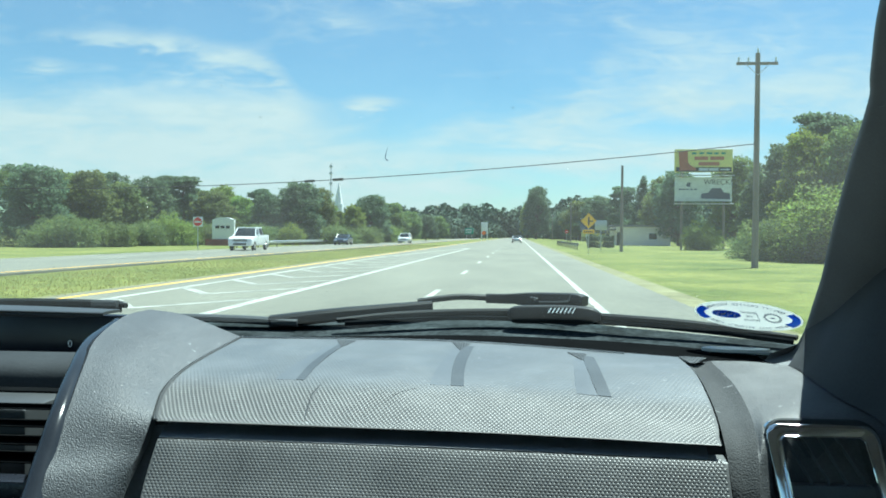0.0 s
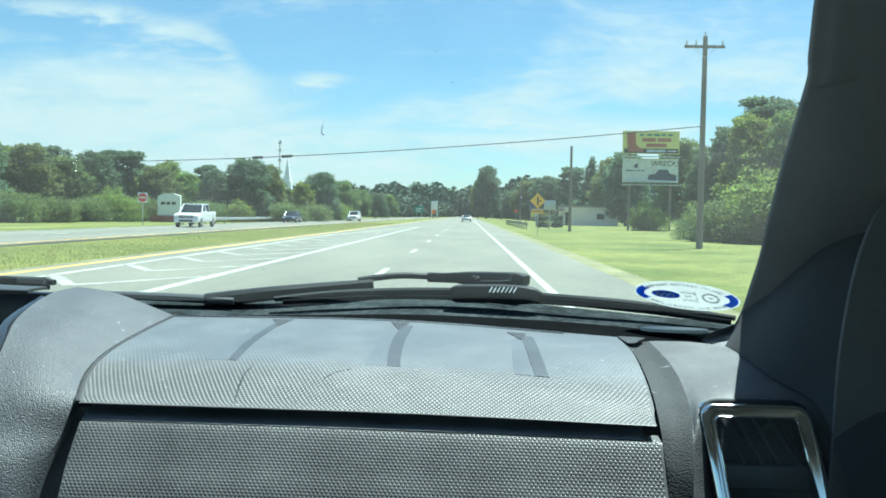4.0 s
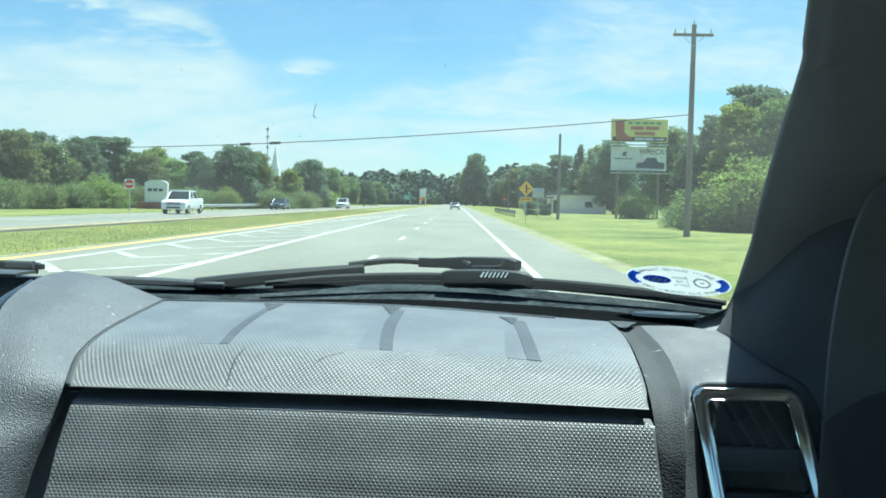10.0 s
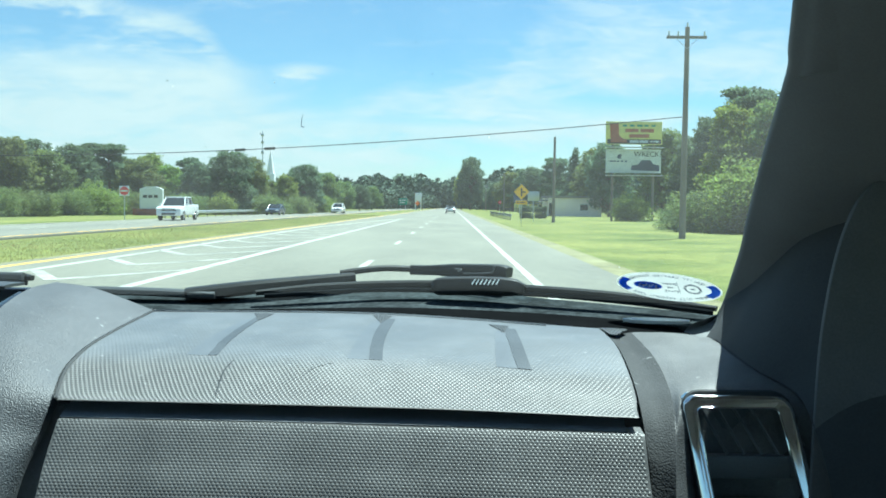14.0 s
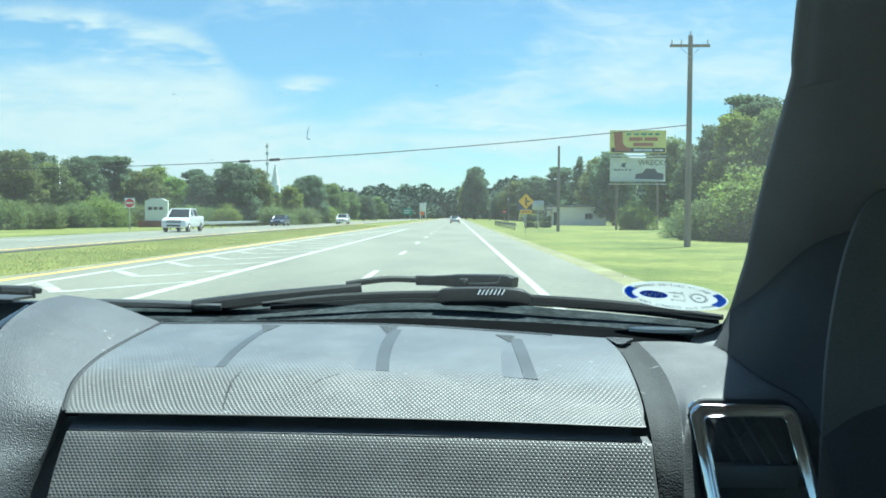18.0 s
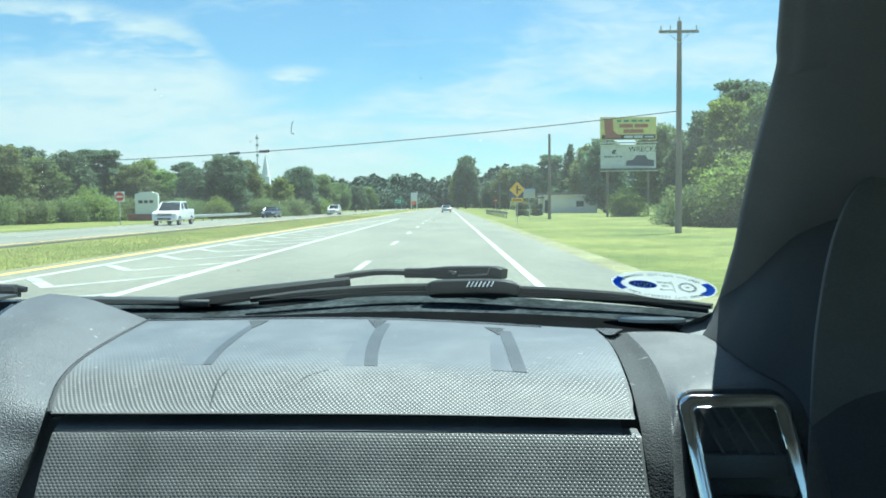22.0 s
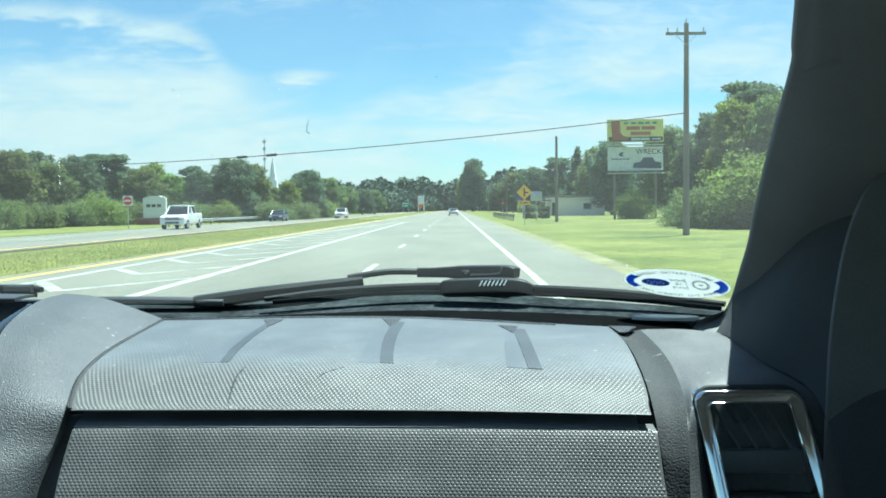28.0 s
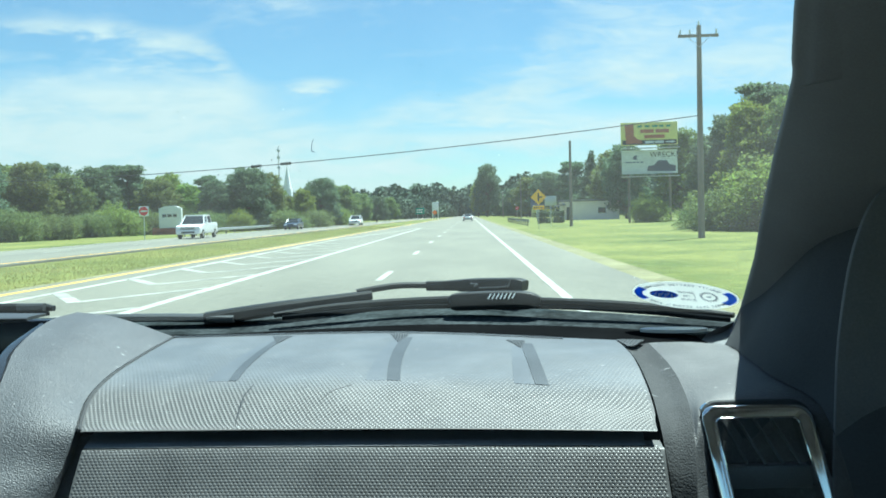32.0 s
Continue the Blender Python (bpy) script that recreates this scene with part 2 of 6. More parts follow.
def painted_sheen(m, amount):
    """Pale sky sheen painted on the flat rear of the dashboard cover, thinning out where it bends down."""
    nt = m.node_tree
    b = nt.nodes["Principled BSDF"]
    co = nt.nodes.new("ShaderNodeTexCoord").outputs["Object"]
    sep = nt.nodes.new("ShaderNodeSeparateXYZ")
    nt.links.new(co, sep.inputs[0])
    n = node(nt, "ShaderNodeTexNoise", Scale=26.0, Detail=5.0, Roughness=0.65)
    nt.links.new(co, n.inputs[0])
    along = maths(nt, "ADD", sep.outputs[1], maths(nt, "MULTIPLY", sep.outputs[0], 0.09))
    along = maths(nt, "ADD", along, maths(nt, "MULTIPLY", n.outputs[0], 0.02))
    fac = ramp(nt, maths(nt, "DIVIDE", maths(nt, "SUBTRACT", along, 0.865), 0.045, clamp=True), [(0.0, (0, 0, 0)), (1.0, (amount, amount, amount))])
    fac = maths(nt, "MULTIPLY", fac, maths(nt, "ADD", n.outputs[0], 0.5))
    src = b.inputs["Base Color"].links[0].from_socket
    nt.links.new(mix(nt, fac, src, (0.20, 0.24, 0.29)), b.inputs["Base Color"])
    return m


def let_through(m, share):
    """Thin stuff (leaves, paper) that lets part of the light through."""
    nt = m.node_tree
    b = nt.nodes["Principled BSDF"]
    tr = nt.nodes.new("ShaderNodeBsdfTranslucent")
    src = b.inputs["Base Color"].links[0].from_socket
    nt.links.new(src, tr.inputs[0])
    mx = nt.nodes.new("ShaderNodeMixShader")
    mx.inputs[0].default_value = share
    nt.links.new(b.outputs[0], mx.inputs[1]), nt.links.new(tr.outputs[0], mx.inputs[2])
    out = next(n for n in nt.nodes if n.type == "OUTPUT_MATERIAL")
    nt.links.new(mx.outputs[0], out.inputs[0])
    return m


def glass_material(name, tint, rough=0.0, dust=0.034):
    m = bpy.data.materials.new(name)
    m.use_nodes = True
    nt = m.node_tree
    nt.nodes.clear()
    t = node(nt, "ShaderNodeBsdfTransparent", Color=(*tint, 1))
    g = node(nt, "ShaderNodeBsdfGlossy", Roughness=rough)
    fr = node(nt, "ShaderNodeFresnel", IOR=1.13)
    clear = nt.nodes.new("ShaderNodeMixShader")
    nt.links.new(fr.outputs[0], clear.inputs[0]), nt.links.new(t.outputs[0], clear.inputs[1]), nt.links.new(g.outputs[0], clear.inputs[2])
    # a thin film of dust, wiped in streaks and thicker in patches, with veiling haze painted in
    co = nt.nodes.new("ShaderNodeTexCoord").outputs["Object"]
    n1 = node(nt, "ShaderNodeTexNoise", Scale=5.0, Detail=5.0, Roughness=0.65, Distortion=0.8)
    n2 = node(nt, "ShaderNodeTexNoise", Scale=160.0, Detail=2.0)
    nt.links.new(co, n1.inputs[0]), nt.links.new(co, n2.inputs[0])
    film = maths(nt, "ADD", maths(nt, "MULTIPLY", n1.outputs[0], 1.2), maths(nt, "MULTIPLY", n2.outputs[0], 0.4))
    # the painted haze is held back at the foot of the glass, before the wipers
    sep = nt.nodes.new("ShaderNodeSeparateXYZ")
    nt.links.new(co, sep.inputs[0])
    high = ramp(nt, maths(nt, "DIVIDE", maths(nt, "SUBTRACT", sep.outputs[2], 1.215), 0.10, clamp=True), [(0.0, (0.25, 0.25, 0.25)), (1.0, (1, 1, 1))])
    # and its outer end is smeared
    smear = ramp(nt, maths(nt, "DIVIDE", maths(nt, "SUBTRACT", sep.outputs[0], 0.02), 0.3, clamp=True), [(0.0, (0.8, 0.8, 0.8)), (1.0, (1, 1, 1))])
    film = maths(nt, "MULTIPLY", maths(nt, "MULTIPLY", film, dust * 1.6), maths(nt, "MULTIPLY", high, smear))
    d1, d2 = node(nt, "ShaderNodeBsdfDiffuse", Color=(0.8, 0.8, 0.78, 1)), node(nt, "ShaderNodeBsdfTranslucent", Color=(0.8, 0.8, 0.78, 1))
    dd = nt.nodes.new("ShaderNodeMixShader")
    dd.inputs[0].default_value = 0.7
    nt.links.new(d1.outputs[0], dd.inputs[1]), nt.links.new(d2.outputs[0], dd.inputs[2])
    mx = nt.nodes.new("ShaderNodeMixShader")
    nt.links.new(film, mx.inputs[0]), nt.links.new(clear.outputs[0], mx.inputs[1]), nt.links.new(dd.outputs[0], mx.inputs[2])
    out = nt.nodes.new("ShaderNodeOutputMaterial")
    nt.links.new(mx.outputs[0], out.inputs[0])
    MATS[name] = m
    return m


ASPHALT = material("asphalt", (0.150, 0.145, 0.113), 0.84, var=0.18, scale=0.35, fine=9.0, bump=0.3, dist=0.01, stretch=(1, 0.25, 1))
GRASS = material("mown_grass", (0.120, 0.150, 0.034), 0.9, var=0.3, scale=0.16, fine=2.2, bump=0.3, dist=0.04, spec=0.2, second=(0.190, 0.192, 0.052))
VERGE = material("dry_verge", (0.19, 0.18, 0.10), 0.95, var=0.25, scale=0.6, fine=6.0, bump=0.5, dist=0.03, spec=0.2)
BLADES = material("long_grass", (0.36, 0.37, 0.14), 0.8, var=0.2, scale=0.3, fine=5, bump=0, spec=0.2, island=0.22, second=(0.45, 0.38, 0.18))
ROADWHITE = material("road_paint_white", (0.35, 0.342, 0.306), 0.75, var=0.25, scale=1.5, fine=14, bump=0.2)
WORNWHITE = material("worn_road_paint", (0.28, 0.272, 0.242), 0.8, var=0.3, scale=1.2, fine=14, bump=0.2)
ROADYELLOW = material("road_paint_yellow", (0.72, 0.42, 0.05), 0.7, var=0.12, scale=1.5, fine=14, bump=0.2)
LEAF_A = material("leaves_green", (0.165, 0.222, 0.092), 0.65, var=0.25, scale=0.5, fine=3, bump=0, spec=0.3, island=0.22, rand=0.16, second=(0.215, 0.26, 0.082))
LEAF_B = material("leaves_dark", (0.138, 0.192, 0.108), 0.65, var=0.25, scale=0.5, fine=3, bump=0, spec=0.3, island=0.22, rand=0.15)
LEAF_C = material("leaves_bright", (0.22, 0.29, 0.07), 0.65, var=0.25, scale=0.5, fine=3, bump=0, spec=0.3, island=0.22, rand=0.12)
FARLEAF = material("far_foliage", (0.105, 0.140, 0.098), 0.9, var=0.2, scale=0.05, fine=0.4, bump=0, spec=0.1, island=0.2)
BARK = material("bark", (0.13, 0.105, 0.08), 0.9, var=0.3, scale=3, fine=18, bump=0.6, dist=0.03)
POLEWOOD = material("weathered_pole_wood", (0.20, 0.18, 0.155), 0.85, var=0.18, scale=2, fine=20, bump=0.4, stretch=(1, 1, 0.1))
STEEL = material("galvanised_steel", (0.50, 0.52, 0.53), 0.45, metal=0.8, var=0.1, scale=4, fine=40)
SIGNYELLOW = material("sign_yellow", (0.86, 0.48, 0.01), 0.5, var=0.05, scale=3, fine=30, bump=0.02)
SIGNBLACK = material("sign_black", (0.015, 0.015, 0.015), 0.5, var=0.1)
SIGNGREEN = material("sign_green", (0.01, 0.22, 0.14), 0.5, var=0.06)
SIGNWHITE = material("sign_white", (0.8, 0.81, 0.8), 0.5, var=0.05)
SIGNRED = material("sign_red", (0.55, 0.03, 0.03), 0.5, var=0.06)
SIGNORANGE = material("sign_orange", (0.85, 0.2, 0.02), 0.5, var=0.06)
BOARDYELLOW = material("board_yellow", (0.70, 0.66, 0.22), 0.6, var=0.08, scale=2)
BOARDPALE = material("board_pale", (0.62, 0.66, 0.66), 0.6, var=0.10, scale=2)
BOARDRED = material("board_red", (0.36, 0.12, 0.06), 0.6, var=0.12, scale=2)
PLASTIC = material("grained_dash_plastic", (0.056, 0.061, 0.067), 0.56, var=0.22, scale=7, fine=420, bump=0.2, dist=0.0003)
leather_grain(PLASTIC, 820, 0.0007)
BAND = material("soft_dark_plastic", (0.035, 0.038, 0.041), 0.6, var=0.14, scale=9, fine=300, bump=0.4, dist=0.0008, spec=0.12)
SMOOTH = material("smooth_dash_plastic", (0.092, 0.098, 0.103), 0.5, var=0.12, scale=9, fine=500, bump=0.15, dist=0.0004)
STUDDED = material("studded_dash_plastic", (0.094, 0.095, 0.094), 0.44, var=0.14, scale=9, fine=400, bump=0.05, dist=0.0004)
STUDTOP = material("studded_cover_plastic", (0.072, 0.072, 0.069), 0.46, var=0.12, scale=8, fine=400, bump=0.06, dist=0.0004)
dust_specks(STUDDED, 0.4, 0.70)
dust_specks(STUDTOP, 0.5, 0.66)
painted_sheen(STUDTOP, 0.19)
GROOVEDARK = material("hollow_band_plastic", (0.046, 0.048, 0.050), 0.72, var=0.18, scale=9, fine=380, bump=0.3, dist=0.0006, spec=0.15)
leather_grain(GROOVEDARK, 640, 0.0005)
ENDPLASTIC = material("smooth_grained_plastic", (0.092, 0.094, 0.096), 0.50, var=0.18, scale=7, fine=420, bump=0.15, dist=0.0003, spec=0.3)
leather_grain(ENDPLASTIC, 700, 0.0005)
dust_specks(ENDPLASTIC, 0.4, 0.70)
PEBBLED = material("pebbled_tip_plastic", (0.030, 0.034, 0.038), 0.55, var=0.2, scale=9, fine=420, bump=0.2, dist=0.0004)
GROOVE = material("groove_plastic", (0.060, 0.067, 0.075), 0.5, var=0.16, scale=9, fine=420, bump=0.4, dist=0.0006, spec=0.3)
GLAREPAD = material("glare_pad", (0.5, 0.52, 0.52), 0.6, var=0.08, scale=30, fine=300, bump=0.1, dist=0.0005)
FLANK = material("smooth_cover_plastic", (0.092, 0.101, 0.112), 0.46, var=0.12, scale=9, fine=400, bump=0.1, dist=0.0004)
PILLARTRIM = material("pillar_trim", (0.120, 0.127, 0.132), 0.62, var=0.10, scale=5, fine=500, bump=0.2, dist=0.0005, spec=0.3)
# pillar trim again, with the shade at its foot put into the colour
FOOTSHADE = material("shaded_foot_trim", (0.050, 0.053, 0.056), 0.7, var=0.12, scale=5, fine=500, bump=0.2, dist=0.0005, spec=0.12)
BLACKPLASTIC = material("black_plastic", (0.036, 0.039, 0.042), 0.45, var=0.15, scale=12, fine=300, bump=0.1, dist=0.0005)
RECESS = material("recess_plastic", (0.14, 0.152, 0.165), 0.6, var=0.15, scale=12, fine=300, bump=0.1, dist=0.0005)
GLOSSBLACK = material("glossy_black_plastic", (0.020, 0.022, 0.026), 0.18, var=0.1, scale=12, fine=300, bump=0.03, dist=0.0003)
DOORTRIM = material("door_corner_trim", (0.102, 0.106, 0.110), 0.7, var=0.12, scale=5, fine=500, bump=0.2, dist=0.0005, spec=0.2)
WIPERBLACK = material("wiper_black", (0.012, 0.013, 0.014), 0.5, spec=0.25, var=0.2, scale=14, fine=200, bump=0.2, dist=0.0006)
RUBBER = material("rubber", (0.018, 0.020, 0.022), 0.9, spec=0.0, var=0.15, scale=20, fine=200, bump=0.1, dist=0.0005)
STRIPBLACK = material("matt_black_strip", (0.006, 0.0065, 0.007), 0.95, spec=0.0, var=0.15, scale=20, fine=200, bump=0.1, dist=0.0005)
COWLGREY = material("dusty_cowl_plastic", (0.040, 0.047, 0.050), 0.85, spec=0.0, var=0.45, scale=14, fine=120, bump=0.2, dist=0.0008)
CHROME = material("chrome", (0.80, 0.79, 0.78), 0.10, metal=1.0, var=0.03, scale=20, fine=200, bump=0.02, dist=0.0003)
HEADLINER = material("headliner_cloth", (0.25, 0.26, 0.27), 0.95, var=0.08, scale=8, fine=300, bump=0.2, dist=0.001)
STICKERWHITE = material("sticker_white", (0.70, 0.72, 0.71), 0.5, var=0.03)
STICKERBLUE = material("sticker_blue", (0.10, 0.24, 0.80), 0.5, var=0.05)
STICKERNAVY = material("sticker_navy", (0.10, 0.20, 0.62), 0.5, var=0.05)
STICKERGREY = material("sticker_grey", (0.16, 0.19, 0.28), 0.5, var=0.05)
for leafy in (LEAF_A, LEAF_B, LEAF_C, BLADES):
    let_through(leafy, 0.55)
for film in (STICKERWHITE, STICKERBLUE, STICKERNAVY, STICKERGREY):
    let_through(film, 0.6)
DISPLAY = material("dark_display", (0.012, 0.014, 0.02), 0.25, var=0.05, bump=0.0)
WINDSHIELD = glass_material("windshield_glass", (0.93, 0.97, 0.96))
CARGLASS = material("dark_car_glass", (0.02, 0.025, 0.03), 0.08, var=0.05, bump=0.0)
TYRE = material("tyre", (0.02, 0.02, 0.02), 0.8, var=0.15)
RIM = material("alloy_rim", (0.5, 0.5, 0.52), 0.3, metal=0.9, var=0.05)
WHITEPAINT = material("white_car_paint", (0.78, 0.79, 0.79), 0.3, var=0.03, coat=0.5, bump=0.0)
SILVERPAINT = material("silver_car_paint", (0.42, 0.45, 0.47), 0.3, metal=0.5, var=0.03, coat=0.5, bump=0.0)
BLUEPAINT = material("dark_blue_car_paint", (0.03, 0.045, 0.08), 0.3, var=0.05, coat=0.5, bump=0.0)
HEADLAMP = material("lamp_lens", (0.75, 0.77, 0.78), 0.15, var=0.03, bump=0.0)
TAILLAMP = material("tail_lamp_red", (0.4, 0.02, 0.02), 0.25, var=0.05, bump=0.0)
WALLWHITE = material("painted_block_wall", (0.80, 0.735, 0.68), 0.85, var=0.07, scale=0.6, fine=9, bump=0.3)
BRICK = material("red_brick", (0.28, 0.10, 0.07), 0.9, var=0.18, scale=1.0, fine=10, bump=0.4)
ROOFGREY = material("roof_shingle", (0.16, 0.16, 0.165), 0.9, var=0.15, scale=1, fine=8)
DARKWINDOW = material("building_window", (0.03, 0.035, 0.04), 0.1, var=0.05, bump=0.0)
FENCEWOOD = material("dark_fence_wood", (0.07, 0.06, 0.05), 0.9, var=0.2, scale=3, fine=20)
CABLE = material("cable_black", (0.02, 0.02, 0.022), 0.7, var=0.1)


# ---- mesh helpers ----
def shade(me, angle=35):
    me.shade_smooth()
    me.set_sharp_from_angle(angle=radians(angle))


def part(name, bm, mat, parent=None, label="", smooth=True, angle=35):
    """One mesh object out of a bmesh or a mesh, under a thing or a part."""
    if isinstance(bm, bmesh.types.BMesh):
        me = bpy.data.meshes.new(name)
        bmesh.ops.recalc_face_normals(bm, faces=bm.faces)
        bm.to_mesh(me)
        bm.free()
    else:
        me = bm
    if mat is not None:
        me.materials.clear()
        me.materials.append(mat)
    if smooth:
        shade(me, angle)
    ob = new(name, me)
    if parent is not None:
        ob.parent = parent
    if label:
        tagged(ob, label)
    return ob


def empty(name, label, category, m=None, group="", kind=""):
    ob = new(name)
    ob.empty_display_size = 0.2
    if m is not None:
        ob.matrix_world = m
    return tagged(ob, label, category, group, kind)


def box(bm, lo, hi, bevel=0.0, m=None):
    """A box between two corners, with its edges rounded."""
    r = bmesh.ops.create_cube(bm, size=1)
    vs = r["verts"]
    for v in vs:
        v.co = Vector([lo[i] + (v.co[i] + 0.5) * (hi[i] - lo[i]) for i in range(3)])
    if bevel:
        es = list({e for v in vs for e in v.link_edges})
        g = bmesh.ops.bevel(bm, geom=es, offset=bevel, segments=2, profile=0.5, affect="EDGES")
        vs = list({v for f in g["faces"] for v in f.verts} | {v for v in vs if v.is_valid})
    if m is not None:
        bmesh.ops.transform(bm, matrix=m, verts=[v for v in vs if v.is_valid])
    return bm


def box_mesh(lo, hi, bevel=0.0, m=None):
    bm = bmesh.new()
    box(bm, lo, hi, bevel, m)
    return bm


def spline(pts, n):
    """A smooth curve through the points, at n even steps of the parameter."""
    p = np.array(pts, float)
    k = len(p)
    if k == 2:
        s = np.linspace(0, 1, n)[:, None]
        return p[0] * (1 - s) + p[1] * s
    q = np.vstack([2 * p[0] - p[1], p, 2 * p[-1] - p[-2]])
    out = []
    for s in np.linspace(0, k - 1, n):
        i = min(int(s), k - 2)
        t = s - i
        a, b, c, d = q[i], q[i + 1], q[i + 2], q[i + 3]
        out.append(0.5 * (2 * b + (c - a) * t + (2 * a - 5 * b + 4 * c - d) * t * t + (3 * b - a - 3 * c + d) * t ** 3))
    return np.array(out)


def loft(curves, n, m, thick=0.0, uv=False, down=(0, 0.3, -1)):
    """A sheet through curves that run side by side; thick: an inner skin that far behind it."""
    along = np.array([spline(c, n) for c in curves])
    grid = np.array([spline(along[:, i], m) for i in range(n)])          # n x m x 3
    verts = grid.reshape(-1, 3)
    faces = [(i * m + j, i * m + j + 1, (i + 1) * m + j + 1, (i + 1) * m + j) for i in range(n - 1) for j in range(m - 1)]
    if thick:
        d = np.array(down, float)
        d = d / np.linalg.norm(d) * thick
        N = len(verts)
        verts = np.vstack([verts, verts + d])
        back = [tuple(N + a for a in reversed(f)) for f in faces]
        rim = [i * m for i in range(n)], [i * m + m - 1 for i in range(n)], list(range(m)), [(n - 1) * m + j for j in range(m)]
        side = [(a, b, b + N, a + N) for r in rim for a, b in zip(r, r[1:])]
        faces = faces + back + side
    me = bpy.data.meshes.new("sheet")
    me.from_pydata([tuple(v) for v in verts], [], faces)
    if uv:
        su = np.concatenate([[0], np.cumsum(np.linalg.norm(np.diff(grid[:, m // 2], axis=0), axis=1))])
        sv = np.concatenate([[0], np.cumsum(np.linalg.norm(np.diff(grid[n // 2], axis=0), axis=1))])
        lay = me.uv_layers.new(name="UVMap")
        for loop in me.loops:
            k = loop.vertex_index % (n * m)
            lay.data[loop.index].uv = (sv[k % m], su[k // m])
    me.update()
    bm = bmesh.new()
    bm.from_mesh(me)
    bmesh.ops.recalc_face_normals(bm, faces=bm.faces)
    bm.to_mesh(me)
    bm.free()
    return me


def sweep(path, sizes, n=24, sides=10, square=2.0, closed=False):
    """A rod along a path; sizes: half width and half height at each point; square above 2 makes it boxier."""
    p = spline(path, n) if not closed else np.array(path, float)
    s = spline([(a, b, 0) for a, b in sizes], len(p)) if len(sizes) > 1 else np.array([(*sizes[0], 0)] * len(p))
    n = len(p)
    bm = bmesh.new()
    rings = []
    for i in range(n):
        d = Vector(p[(i + 1) % n] - p[i - 1]) if closed else Vector(p[min(i + 1, n - 1)] - p[max(i - 1, 0)])
        d.normalize()
        side = d.cross(Vector((0, 0, 1)))
        if side.length < 1e-4:
            side = Vector((1, 0, 0))
        side.normalize()
        up = side.cross(d)
        ring = []
        for k in range(sides):
            a = 2 * math.pi * (k + 0.5) / sides
            c, q = math.cos(a), math.sin(a)
            e = 2 / square
            c, q = math.copysign(abs(c) ** e, c), math.copysign(abs(q) ** e, q)
            ring.append(bm.verts.new(Vector(p[i]) + side * c * s[i][0] + up * q * s[i][1]))
        rings.append(ring)
    for i in range(n if closed else n - 1):
        a, b = rings[i], rings[(i + 1) % n]
        for k in range(sides):
            bm.faces.new((a[k], a[(k + 1) % sides], b[(k + 1) % sides], b[k]))
    if not closed:
        bm.faces.new(rings[0][::-1]), bm.faces.new(rings[-1])
    return bm


def cyl(bm, a, b, r0, r1, n=10):
    """A tapered round bar from a to b."""
    a, b = Vector(a), Vector(b)
    d = b - a
    m = Matrix.Translation((a + b) / 2) @ d.to_track_quat("Z", "Y").to_matrix().to_4x4()
    bmesh.ops.create_cone(bm, cap_ends=True, segments=n, radius1=r0, radius2=r1, depth=d.length, matrix=m)
    return bm


def cyl_mesh(a, b, r0, r1, n=10):
    return cyl(bmesh.new(), a, b, r0, r1, n)


def outline(points, lo, hi, axis="y"):
    """A flat shape with thickness, from a 2D outline, between lo and hi along an axis."""
    bm = bmesh.new()
    put = {"x": lambda a, b, t: (t, a, b), "y": lambda a, b, t: (a, t, b), "z": lambda a, b, t: (a, b, t)}[axis]
    f = [bm.verts.new(put(a, b, lo)) for a, b in points]
    g = [bm.verts.new(put(a, b, hi)) for a, b in points]
    bm.faces.new(f), bm.faces.new(g[::-1])
    for i in range(len(f)):
        j = (i + 1) % len(f)
        bm.faces.new((f[j], f[i], g[i], g[j]))
    return bm


# ---- ground and road ----
def slab(name, x0, x1, y0, y1, z0, z1, mat, parent=None, label="", bevel=0.0):
    return part(name, box_mesh((x0, y0, z0), (x1, y1, z1), bevel), mat, parent, label, smooth=False)


tagged(slab("ground", -2400, 2400, -300, 4200, -1.0, -0.10, GRASS), "flat mown summer grass, green with dry yellow patches", "ground", kind="structure")
LANE_R, LANE_M, LANE_L, GORE_L, ROAD_L = 1.5, -1.95, -5.2, -8.3, -9.6
tagged(slab("road", ROAD_L, 3.3, -60, 900, -0.6, 0.0, ASPHALT), "pale grey asphalt highway carriageway with painted lines", "road", kind="structure")
tagged(slab("road_opposite", -26.5, -16.8, -60, 900, -0.6, -0.02, ASPHALT), "pale grey asphalt carriageway for oncoming traffic", "road", kind="structure")
tagged(slab("verge", 3.3, 4.1, -40, 800, -0.6, -0.07, VERGE), "strip of dry yellow grass beside the asphalt", "verge", kind="structure")
tagged(slab("verge_median", -10.4, ROAD_L, -40, 800, -0.6, -0.07, VERGE), "strip of dry grass along the median edge", "verge", kind="structure")

lines = empty("road_marking", "white and yellow painted lines on grey asphalt", "road marking", kind="structure")


